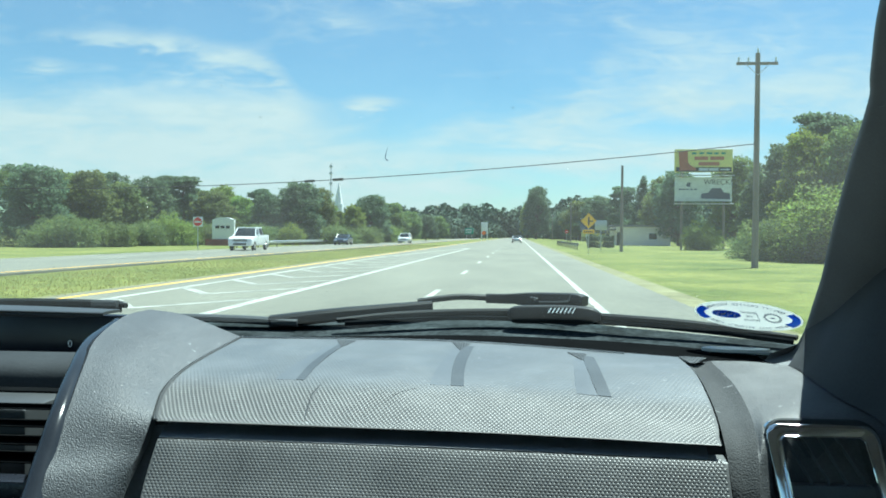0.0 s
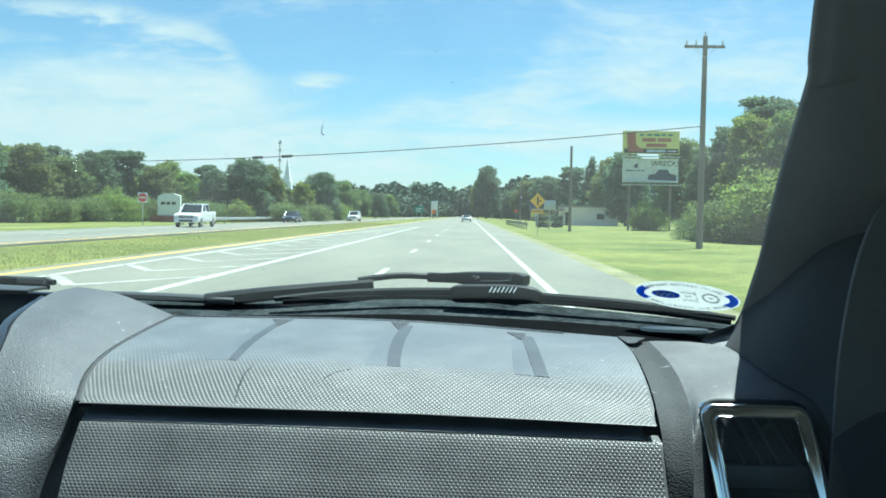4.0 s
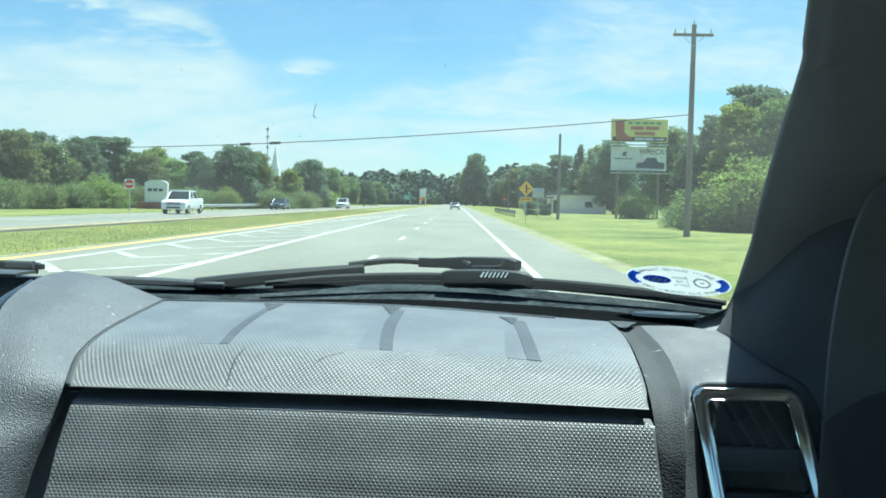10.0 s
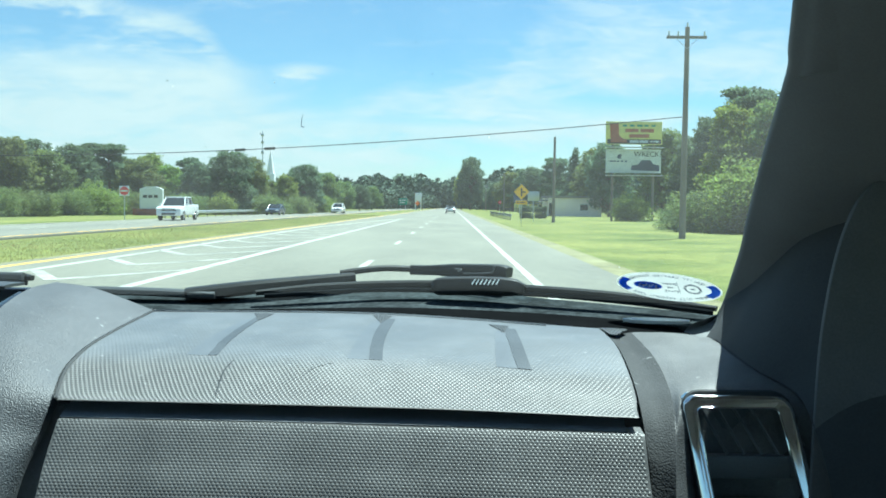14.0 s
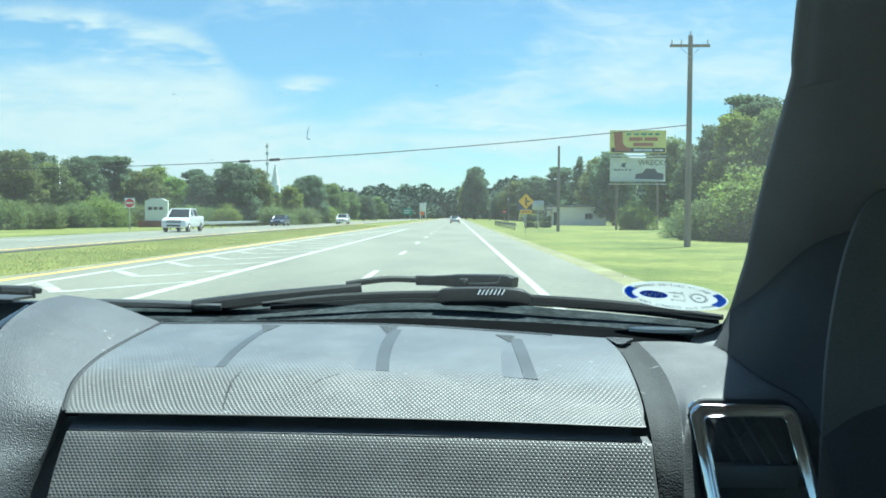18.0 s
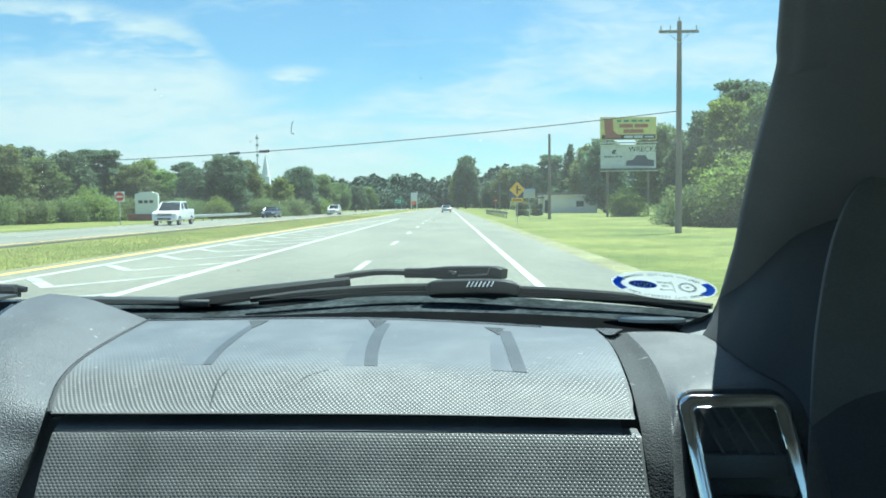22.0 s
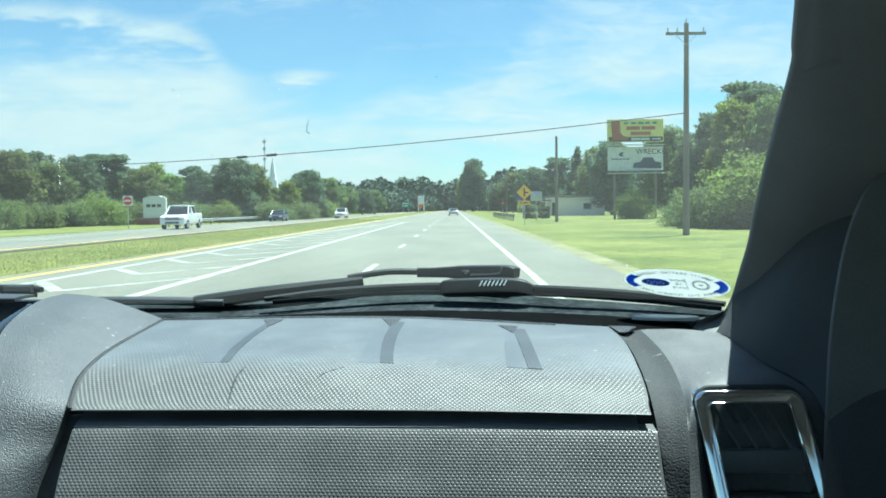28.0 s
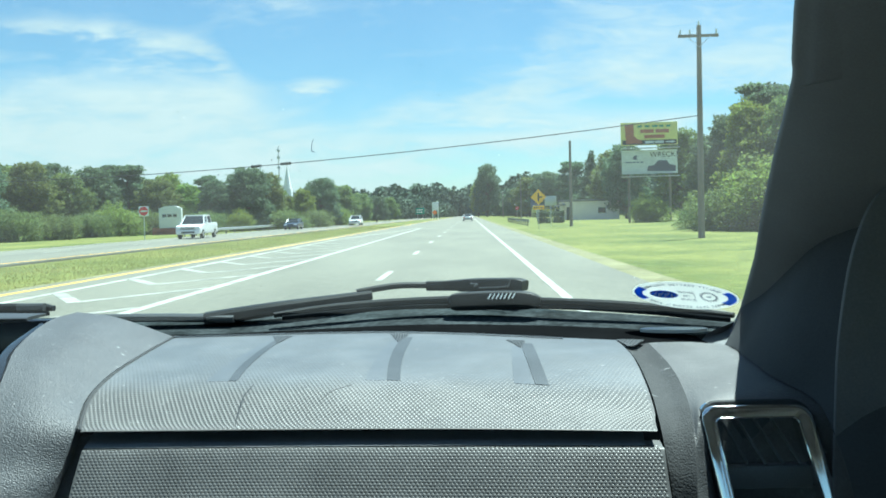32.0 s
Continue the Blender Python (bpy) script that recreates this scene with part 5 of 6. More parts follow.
def curved_words(words, a, b, t0, t1, size, turn):
    n = len(words) - 1
    for k, ch in enumerate(words):
        if ch == " ":
            continue
        t = radians(t0 + (t1 - t0) * k / n)
        x, y = a * math.cos(t), b * math.sin(t)
        ang = math.degrees(math.atan2(b * math.cos(t), -a * math.sin(t))) + turn
        text_mesh(ch, size, STICKERGREY, sticker, pose(x, y, 0.0002, 0, 0, ang) @ FLIP, "letter")


curved_words("QUALITY CRAFTED TOGETHER", 0.0545, 0.0250, 34, 146, 0.0064, 180)
curved_words("KANSAS CITY ASSEMBLY PLANT", 0.0555, 0.0258, -34, -146, 0.0064, 180)
for k, wd in enumerate(("SHOW", "ME", "STATE")):
    text_mesh(wd, 0.0062, STICKERGREY, sticker, pose(0.0030 if k != 1 else 0.0025, 0.008 - 0.0085 * k, 0.0002) @ FLIP)

# marks on the glass: a thin dried streak and some specks
for x0, z0, x1, z1, r in ((-0.157, 1.4226, -0.1623, 1.4115, 0.0003), (-0.1623, 1.4115, -0.1595, 1.4105, 0.0004)):
    part("dried_streak", sweep([(x0, glass_y(x0, z0) - 0.001, z0), ((x0 + x1) / 2 - 0.0007, glass_y(x0, (z0 + z1) / 2) - 0.001, (z0 + z1) / 2), (x1, glass_y(x1, z1) - 0.001, z1)], [(r * 0.5, r * 0.5), (r, r), (r * 1.3, r * 1.3)], 8, 6), STICKERGREY, windshield, "thin dried streak on the glass")
rng_s = np.random.default_rng(31)
for k in range(34):
    x, z = rng_s.uniform(-0.7, 0.3), rng_s.uniform(1.24, 1.48)
    r = 0.0004 * rng_s.uniform(0.6, 1.6)
    part("speck", sweep([(x, glass_y(x, z) - 0.001, z), (x + r, glass_y(x, z) - 0.001, z + r)], [(r, r)], 3, 6), CABLE if k % 3 else STICKERWHITE, windshield)

# windshield pillar and door trim
EDGE = [(0.273, 1.045, 1.183), (0.286, 1.048, 1.187), (0.31, 1.062, 1.196), (0.318, 1.052, 1.214), (0.316, 1.01, 1.251), (0.31, 0.963, 1.285), (0.301, 0.918, 1.317), (0.292, 0.873, 1.345), (0.284, 0.831, 1.371), (0.276, 0.79, 1.394), (0.269, 0.752, 1.414), (0.262, 0.716, 1.433), (0.257, 0.695, 1.443), (0.251, 0.68, 1.451), (0.242, 0.652, 1.465), (0.232, 0.621, 1.478), (0.224, 0.592, 1.49), (0.219, 0.574, 1.499)]
SECTION = [(0.012, 0.030, 0.010), (0.0, 0.004, 0.0), (0.004, -0.012, -0.004), (0.030, -0.040, -0.012), (0.09, -0.075, -0.02), (0.20, -0.13, -0.03), (0.30, -0.30, -0.03)]
pil = [[(e[0] + s[0] * (1 if i > 1 else 0.6), e[1] + (s[1] if i > 3 or s[1] < 0 else 0.004), e[2] + s[2] - (0.02 if i < 1 and s[0] > 0.05 else 0)) for i, e in enumerate(EDGE)] for s in SECTION]
tagged(part("pillar", loft(pil, 60, 40, 0.01, down=(1, 0.6, 0)), PILLARTRIM), "dark grey cloth-grained windshield pillar trim", "pillar", kind="structure")
tagged(part("pillar_cap", loft([[(a[0] - 0.0005, a[1] - 0.020, a[2]) for a in spline(EDGE, 60)[k:k + 22:3]] for k in (38,)] + [[(a[0] + 0.012, a[1] - 0.050, a[2]) for a in spline(EDGE, 60)[38:60:3]], [(a[0] + 0.08, a[1] - 0.110, a[2]) for a in spline(EDGE, 60)[38:60:3]]], 16, 14, 0.004, down=(1, 0.6, 0)), PILLARTRIM), "smooth dark upper pillar cap", "trim", kind="structure")
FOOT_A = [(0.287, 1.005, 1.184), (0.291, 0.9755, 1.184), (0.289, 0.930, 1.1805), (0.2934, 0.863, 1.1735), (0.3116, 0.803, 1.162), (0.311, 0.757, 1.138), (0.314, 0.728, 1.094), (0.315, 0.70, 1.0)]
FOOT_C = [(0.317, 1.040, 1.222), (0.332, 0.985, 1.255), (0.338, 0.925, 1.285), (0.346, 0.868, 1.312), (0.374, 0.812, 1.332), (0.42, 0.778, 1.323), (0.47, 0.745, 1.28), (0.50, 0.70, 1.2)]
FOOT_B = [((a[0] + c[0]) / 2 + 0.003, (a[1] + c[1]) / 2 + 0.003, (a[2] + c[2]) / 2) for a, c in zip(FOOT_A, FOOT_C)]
tagged(part("pillar_foot", loft([FOOT_A, FOOT_B, FOOT_C], 40, 14, 0.006, down=(1, 0.6, -0.3)), FOOTSHADE), "lower flare of the windshield pillar trim, coloured darker for its shade", "trim", kind="structure")
SAIL = [(0.280, 0.70, 1.05), (0.279, 0.70, 1.103), (0.281, 0.70, 1.176), (0.284, 0.70, 1.23), (0.292, 0.70, 1.284), (0.302, 0.70, 1.32), (0.315, 0.70, 1.344), (0.343, 0.70, 1.368)]
SAIL = [(0.006 + 1.09 * x, 1.09 * y, 1.33 + 1.09 * (z - 1.33)) for x, y, z in SAIL]
tagged(part("door_corner", loft([[(x + a, y + b, z) for x, y, z in SAIL] for a, b in ((0.004, 0.012), (0.0, 0.0), (0.006, -0.006), (0.06, -0.02), (0.22, -0.06))], 40, 16, 0.006, down=(1, 0.6, -0.1)), DOORTRIM), "dark grey trim panel in the door's front corner", "trim", kind="structure")
# plain shell that closes the cabin
for nm, lo, hi, mt, lb in (("roof", (-1.2, -1.4, 1.585), (0.62, 0.47, 1.62), HEADLINER, "grey cloth headliner"),
                          ("wall_right", (0.56, -1.4, 0.3), (0.62, 1.0, 1.17), PILLARTRIM, "dark door trim"),
                          ("wall_left", (-1.2, -1.4, 0.3), (-1.14, 1.0, 1.17), PILLARTRIM, "dark door trim"),
                          ("wall_rear", (-1.14, -1.4, 0.3), (0.56, -1.34, 1.12), HEADLINER, "grey rear of the cabin"),
                          ("floor", (-1.14, -1.34, 0.28), (0.56, 1.15, 0.31), HEADLINER, "dark carpeted cabin floor"),
                          ("firewall", (-1.14, 1.12, 0.31), (0.56, 1.15, 1.12), BLACKPLASTIC, "black wall under the dashboard"),
                          ("wall_rail", (0.50, -1.4, 1.455), (0.62, 0.44, 1.585), HEADLINER, "grey cloth-covered rail above the side window"),
                          ("wall_rail_left", (-1.2, -1.4, 1.455), (-1.08, 0.44, 1.585), HEADLINER, "grey cloth-covered rail above the side window"),
                          ("wall_post", (0.56, -0.10, 1.17), (0.62, 0.02, 1.585), PILLARTRIM, "dark door post"),
                          ("wall_post_left", (-1.2, -0.10, 1.17), (-1.14, 0.02, 1.585), PILLARTRIM, "dark door post")):
    tagged(slab(nm, lo[0], hi[0], lo[1], hi[1], lo[2], hi[2], mt, bevel=0.004), lb, "car body", kind="structure")


# plain outer shell of the car, below the line of sight
shell = empty("car_shell", "plain dark outer shell of the car on its wheels", "car body", kind="structure")
part("hood", loft([[(x, 1.40, 1.13 - 0.1 * abs(x + 0.29) ** 2), (x, 1.9, 1.08 - 0.1 * abs(x + 0.29) ** 2), (x, 2.35, 0.98 - 0.1 * abs(x + 0.29) ** 2), (x, 2.45, 0.80)] for x in (-1.18, -0.75, -0.29, 0.17, 0.60)], 16, 16, 0.02), BLUEPAINT, shell)
part("nose", box_mesh((-1.18, 2.30, 0.35), (0.60, 2.48, 0.82), 0.05), BLUEPAINT, shell)
for xx in (-1.2, 0.54):
    part("fender", box_mesh((xx, 1.15, 0.34), (xx + 0.08, 2.36, 1.0), 0.03), BLUEPAINT, shell)
part("tail", box_mesh((-1.18, -1.75, 0.35), (0.60, -1.40, 1.0), 0.05), BLUEPAINT, shell)
for xx in (-1.16, 0.38):
    for yy in (1.75, -0.95):
        wh = part("wheel", cyl_mesh((xx, yy, 0.35), (xx + 0.2, yy, 0.35), 0.35, 0.35, 24), TYRE, shell, "black tyre")
        part("rim", cyl_mesh((xx - 0.01, yy, 0.35), (xx + 0.21, yy, 0.35), 0.21, 0.21, 16), RIM, wh)


# ---- things along the road ----
def bars(parent, x0, x1, z, n, h, mat, y, gap=0.3):
    """A line of writing too small to read: plain bars."""
    rng = random.Random(int(1000 * abs(z)) + n)
    w = (x1 - x0) / n
    for k in range(n):
        a = x0 + w * k
        part("lettering_bar", box_mesh((a, y - 0.012, z - h / 2), (a + w * (1 - gap * rng.uniform(0.6, 1.4)), y, z + h / 2)), mat, parent, smooth=False)


def utility_pole(x, y, h, arms=True, label="weathered wooden utility pole with a crossarm and insulators"):
    p = empty("utility_pole", label, "utility pole", pose(x, y, -0.1))
    part("post", cyl_mesh((0, 0, -0.5), (0.03, 0, h), 0.17, 0.11, 12), POLEWOOD, p)
    if arms:
        part("crossarm", box_mesh((-0.95, -0.07, h - 0.55), (0.95, 0.05, h - 0.42), 0.01), POLEWOOD, p)
        for s in (-1, 1):
            part("brace", sweep([(0.55 * s, -0.08, h - 0.52), (0, -0.13, h - 1.05)], [(0.02, 0.012)], 4, 6), STEEL, p)
        for xx in (-0.85, -0.4, 0.85):
            part("insulator", cyl_mesh((xx, -0.01, h - 0.42), (xx, -0.01, h - 0.20), 0.05, 0.035, 8), BOARDPALE, p)
        part("insulator", cyl_mesh((0.03, 0, h), (0.03, 0, h + 0.22), 0.05, 0.035, 8), BOARDPALE, p)
    return p


utility_pole(11.1, 43, 10.1)
utility_pole(9.9, 87, 8.3, False, "plain weathered wooden pole standing in the grass")
utility_pole(-27.6, 163, 7.4, False, "plain wooden pole beyond the oncoming lanes")
utility_pole(12.2, 210, 9.5)
utility_pole(12.5, 330, 9.5)

cable = empty("overhead_cable", "black cable across the road with two splice cases", "cable")
CA, CB = Vector((11.1, 43, 5.75)), Vector((-44, 62, 4.7))
span = [tuple(CA.lerp(CB, k / 10) - Vector((0, 0, 1.6 * 4 * (k / 10) * (1 - k / 10) * 0.55))) for k in range(11)]
part("wire", sweep(span, [(0.022, 0.022)], 60, 6), CABLE, cable)
sp = spline(span, 61)
for k in (23, 25):
    part("splice_case", sweep([tuple(sp[k]), tuple(sp[k] + (sp[k + 1] - sp[k]) * 0.65)], [(0.08, 0.08)], 4, 8), CABLE, cable)

billboard = empty("billboard", "two-tier roadside billboard, yellow above and pale below, on wooden posts", "billboard", pose(20.4, 101, -0.1))
for xx in (-2.3, 2.3):
    part("post", cyl_mesh((xx, 0.25, -0.4), (xx, 0.25, 11.0), 0.14, 0.14, 10), POLEWOOD, billboard)
up = part("upper_board", box_mesh((-3.15, -0.12, 8.65), (3.15, 0.12, 11.2), 0.02), BOARDYELLOW, billboard, "yellow painted upper board")
part("band", box_mesh((-3.0, -0.135, 8.72), (3.05, -0.12, 9.22)), SIGNBLACK, up, "black band along the foot of the board", smooth=False)
part("picture", outline([(-2.75, 11.0), (-1.75, 11.0), (-1.7, 9.7), (-1.35, 9.35), (-0.85, 9.15), (-0.8, 8.85), (-2.6, 8.85)], -0.15, -0.137), BOARDRED, up, "brown boot shape", smooth=False)
bars(up, -1.3, 2.7, 10.75, 5, 0.22, SIGNGREEN, -0.12)
bars(up, -1.0, 2.4, 10.2, 2, 0.40, BOARDRED, -0.12, 0.12)
bars(up, -0.55, 1.95, 9.6, 1, 0.40, BOARDRED, -0.12, 0.1)
bars(up, -0.5, 1.7, 8.97, 2, 0.28, BOARDPALE, -0.135, 0.12)
part("arrow", outline([(1.8, 8.9), (2.5, 8.9), (2.5, 8.82), (2.9, 8.97), (2.5, 9.12), (2.5, 9.04), (1.8, 9.04)], -0.15, -0.137), BOARDPALE, up, "pale arrow", smooth=False)
low = part("lower_board", box_mesh((-3.1, -0.12, 5.45), (3.1, 0.12, 8.1), 0.02), BOARDPALE, billboard, "pale lower board")
bars(low, -2.7, -0.6, 6.75, 5, 0.16, STICKERGREY, -0.12)
part("emblem", outline([(-1.9, 7.2), (-1.75, 7.5), (-1.45, 7.55), (-1.3, 7.4), (-1.5, 7.3), (-1.35, 7.05), (-1.75, 7.05)], -0.135, -0.12), STICKERGREY, low, smooth=False)
text_mesh("WRECK?", 0.82, SIGNBLACK, low, pose(1.6, -0.125, 7.55, 90, 0, 0))
part("picture", outline([(-0.3, 5.75), (2.9, 5.65), (2.9, 6.3), (2.2, 6.45), (1.9, 6.9), (0.9, 6.9), (0.5, 6.4), (-0.2, 6.3)], -0.14, -0.12), STICKERGREY, low, "dark vehicle shape", smooth=False)
part("catwalk", box_mesh((-3.2, -0.9, 8.25), (3.2, -0.1, 8.33), 0.01), STEEL, billboard)
part("catwalk", box_mesh((-3.2, -0.9, 5.1), (3.2, -0.1, 5.18), 0.01), STEEL, billboard)

warn = empty("warning_sign", "yellow diamond side-road sign with a plate below, on a post", "road sign", pose(5.6, 72, -0.1))
part("post", box_mesh((-0.03, 0.02, -0.3), (0.03, 0.07, 3.2), 0.005), STEEL, warn)
dia = part("diamond", outline([(0, 2.05), (0.63, 2.68), (0, 3.31), (-0.63, 2.68)], -0.005, 0.015), SIGNYELLOW, warn, "yellow diamond board", smooth=False)
part("symbol_bar", box_mesh((-0.06, -0.012, 2.35), (0.06, -0.005, 3.0)), SIGNBLACK, dia, smooth=False)
part("symbol_bar", box_mesh((0.06, -0.012, 2.62), (0.32, -0.005, 2.72)), SIGNBLACK, dia, smooth=False)
plate = part("plate", box_mesh((-0.45, -0.01, 1.68), (0.45, 0.015, 1.98), 0.01), SIGNYELLOW, warn, "yellow name plate")
bars(plate, -0.36, 0.36, 1.83, 5, 0.13, SIGNBLACK, -0.01)


def window(parent, x0, x1, z0, z1, y):
    w = part("window", box_mesh((x0, y - 0.03, z0), (x1, y + 0.02, z1)), SIGNWHITE, parent, smooth=False)
    part("pane", box_mesh((x0 + 0.07, y - 0.045, z0 + 0.07), (x1 - 0.07, y - 0.03, z1 - 0.07)), DARKWINDOW, w, smooth=False)


shop = empty("shop_building", "low flat-roofed pale block building with a dark doorway", "building", pose(20.5, 150, -0.1))
part("wall", box_mesh((-4.4, 0, -0.3), (4.6, 9, 3.1)), WALLWHITE, shop, smooth=False)
part("roof", box_mesh((-4.7, -0.3, 3.1), (4.9, 9.3, 3.4), 0.03), ROOFGREY, shop)
part("door", box_mesh((-4.2, -0.05, -0.1), (-3.2, 0.02, 2.2)), DARKWINDOW, shop, smooth=False)
part("canopy", box_mesh((-9.5, -1.0, 2.5), (-4.4, 4, 2.75), 0.03), ROOFGREY, shop)
for xx in (-9.2, -7.0):
    part("canopy_post", box_mesh((xx, -0.8, -0.2), (xx + 0.15, -0.65, 2.5)), STEEL, shop)
window(shop, 1.0, 2.4, 1.0, 2.1, 0)

church = empty("church", "red brick church with a grey gable roof and white steeple", "church", pose(-68, 330, -0.1))
part("wall", box_mesh((-7, 0, -0.3), (7, 22, 5.5)), BRICK, church, smooth=False)
part("roof", outline([(-7.6, 5.4), (7.6, 5.4), (0, 10.0)], -0.5, 22.5), ROOFGREY, church, smooth=False)
tower = part("steeple", box_mesh((-1.6, 2, 8.0), (1.6, 5.2, 13.0)), SIGNWHITE, church, "white wooden steeple", smooth=False)
part("spire", cyl_mesh((0, 3.6, 13.0), (0, 3.6, 21.5), 1.7, 0.05, 8), SIGNWHITE, tower)
part("door", box_mesh((-1.2, -0.08, -0.1), (1.2, 0.02, 3.2)), SIGNWHITE, church, smooth=False)

monument = empty("monument_sign", "white entrance sign on a red brick base in the grass", "sign", pose(-36.5, 108, -0.1))
part("base", box_mesh((-2.2, -0.4, -0.2), (2.2, 0.4, 0.8), 0.03), BRICK, monument)
mb = part("board", outline([(-1.4, 0.8), (1.4, 0.8), (1.4, 3.2), (0.6, 3.5), (-0.6, 3.5), (-1.4, 3.2)], -0.2, 0.2), SIGNWHITE, monument, smooth=False)
bars(mb, -1.0, 1.0, 2.3, 3, 0.35, SIGNBLACK, -0.2)

board2 = empty("roadside_sign", "tall white sign board on two posts beside the road", "sign", pose(-12.5, 330, -0.1))
for xx in (-1.0, 1.0):
    part("post", box_mesh((xx - 0.2, 0, -0.2), (xx + 0.2, 0.3, 6.2), 0.02), SIGNWHITE, board2)
part("board", box_mesh((-1.2, -0.1, 3.2), (1.2, 0.1, 6.4), 0.03), SIGNWHITE, board2)
green = empty("direction_sign", "green highway direction sign on two posts", "road sign", pose(-19, 345, -0.1))
for xx in (-1.0, 1.0):
    part("post", box_mesh((xx - 0.06, 0.1, -0.2), (xx + 0.06, 0.2, 4.4)), STEEL, green, smooth=False)
gb = part("board", box_mesh((-1.7, -0.03, 2.0), (1.7, 0.05, 4.5), 0.02), SIGNGREEN, green)
bars(gb, -1.3, 1.3, 3.7, 3, 0.35, SIGNWHITE, -0.03)
bars(gb, -1.3, 1.0, 2.8, 3, 0.35, SIGNWHITE, -0.03)


plant("oak_dark", 8.5, 420, 26, 0.85)
plant("bright", 4.5, 424, 17, 0.8)
mast = empty("radio_mast", "tall thin steel mast with small antennas above the trees", "mast", pose(-66, 310, -0.1))
part("pole", cyl_mesh((0, 0, -0.3), (0, 0, 27), 0.28, 0.14, 8), STEEL, mast)
for z in (16, 20, 23.5, 26):
    part("antenna", box_mesh((-0.5, -0.3, z - 0.8), (0.5, 0.3, z), 0.05), STEEL, mast)
entry = empty("do_not_enter_sign", "white square road sign with red disc on a steel post", "road sign", pose(-29.5, 80, -0.1))
part("post", box_mesh((-0.03, 0.01, -0.3), (0.03, 0.06, 3.0)), STEEL, entry, smooth=False)
eb = part("board", box_mesh((-0.45, -0.01, 2.1), (0.45, 0.01, 3.0), 0.01), SIGNWHITE, entry)
part("disc", cyl_mesh((0, -0.01, 2.55), (0, -0.02, 2.55), 0.40, 0.40, 28), SIGNRED, eb)
part("bar", box_mesh((-0.3, -0.03, 2.48), (0.3, -0.02, 2.62)), SIGNWHITE, eb, smooth=False)
works = empty("road_works_sign", "orange diamond road works sign on a post", "road sign", pose(-11.6, 300, -0.1))
part("post", box_mesh((-0.04, 0.02, -0.3), (0.04, 0.08, 2.2)), STEEL, works, smooth=False)
part("diamond", outline([(0, 1.6), (0.85, 2.45), (0, 3.3), (-0.85, 2.45)], -0.01, 0.02), SIGNORANGE, works, smooth=False)


house = empty("farmhouse", "pale yellow farmhouse with a grey pitched roof and porch", "house", pose(24, 265, -0.1))
part("wall", box_mesh((-5, 0, -0.3), (5, 8, 3.2)), BOARDYELLOW, house, smooth=False)
part("roof", outline([(-0.6, 3.1), (8.6, 3.1), (4, 5.6)], -5.5, 5.5, "x"), ROOFGREY, house, smooth=False)
porch = part("porch_roof", box_mesh((-4.5, -2.2, 2.5), (4.5, 0, 2.7), 0.02), ROOFGREY, house)
for xx in (-4.2, -1.4, 1.4, 4.2):
    part("porch_post", box_mesh((xx - 0.08, -2.1, -0.2), (xx + 0.08, -1.94, 2.5)), SIGNWHITE, house, smooth=False)
window(house, -3.2, -2.0, 0.9, 2.2, 0)
window(house, 1.6, 2.8, 0.9, 2.2, 0)
part("door", box_mesh((-0.5, -0.06, -0.1), (0.5, 0.02, 2.0)), SIGNWHITE, house, smooth=False)

stop = empty("stop_sign", "red octagonal stop sign on a steel post", "road sign", pose(10.5, 196, -0.1))
part("post", box_mesh((-0.03, 0.02, -0.3), (0.03, 0.07, 2.9)), STEEL, stop, smooth=False)
oct_ = [(0.4 * math.cos(radians(22.5 + 45 * k)), 2.5 + 0.4 * math.sin(radians(22.5 + 45 * k))) for k in range(8)]
so = part("board", outline(oct_, -0.005, 0.015), SIGNRED, stop, smooth=False)
for k, ch in enumerate("STOP"):
    text_mesh(ch, 0.26, SIGNWHITE, so, pose(-0.225 + 0.15 * k, -0.007, 2.5, 90, 0, 0), "letter")


def guard_rail(x, y0, y1, label):
    """Posts and a folded steel beam along the road."""
    g = empty("guard_rail", label, "guard rail", pose(x, y0, -0.1))
    n = int((y1 - y0) / 3.8)
    for k in range(n + 1):
        part("post", box_mesh((-0.07, 3.8 * k - 0.05, -0.3), (0.05, 3.8 * k + 0.05, 0.72), 0.01), POLEWOOD, g)
    prof = [(0.06, 0.42), (0.12, 0.47), (0.12, 0.52), (0.06, 0.57), (0.12, 0.62), (0.12, 0.68), (0.06, 0.73), (0.05, 0.73), (0.10, 0.67), (0.10, 0.63), (0.045, 0.575), (0.045, 0.565), (0.10, 0.52), (0.10, 0.48), (0.05, 0.42)]
    part("beam", outline(prof, -1.0, 3.8 * n + 1.0, "y"), STEEL, g, "folded galvanised steel beam")
    return g


guard_rail(6.4, 98, 150, "grey steel guard rail beside the shoulder")
guard_rail(-28.4, 88, 150, "grey steel guard rail beyond the oncoming lanes")

fence = empty("rail_fence", "dark wooden rail fence in front of the farmhouse", "fence", pose(13, 238, -0.1))
for k in range(9):
    part("post", box_mesh((2.4 * k - 0.07, -0.07, -0.3), (2.4 * k + 0.07, 0.07, 1.3), 0.01), FENCEWOOD, fence)
for z in (0.4, 0.75, 1.1):
    part("rail", box_mesh((-0.2, -0.11, z), (19.6, -0.07, z + 0.13), 0.01), FENCEWOOD, fence)


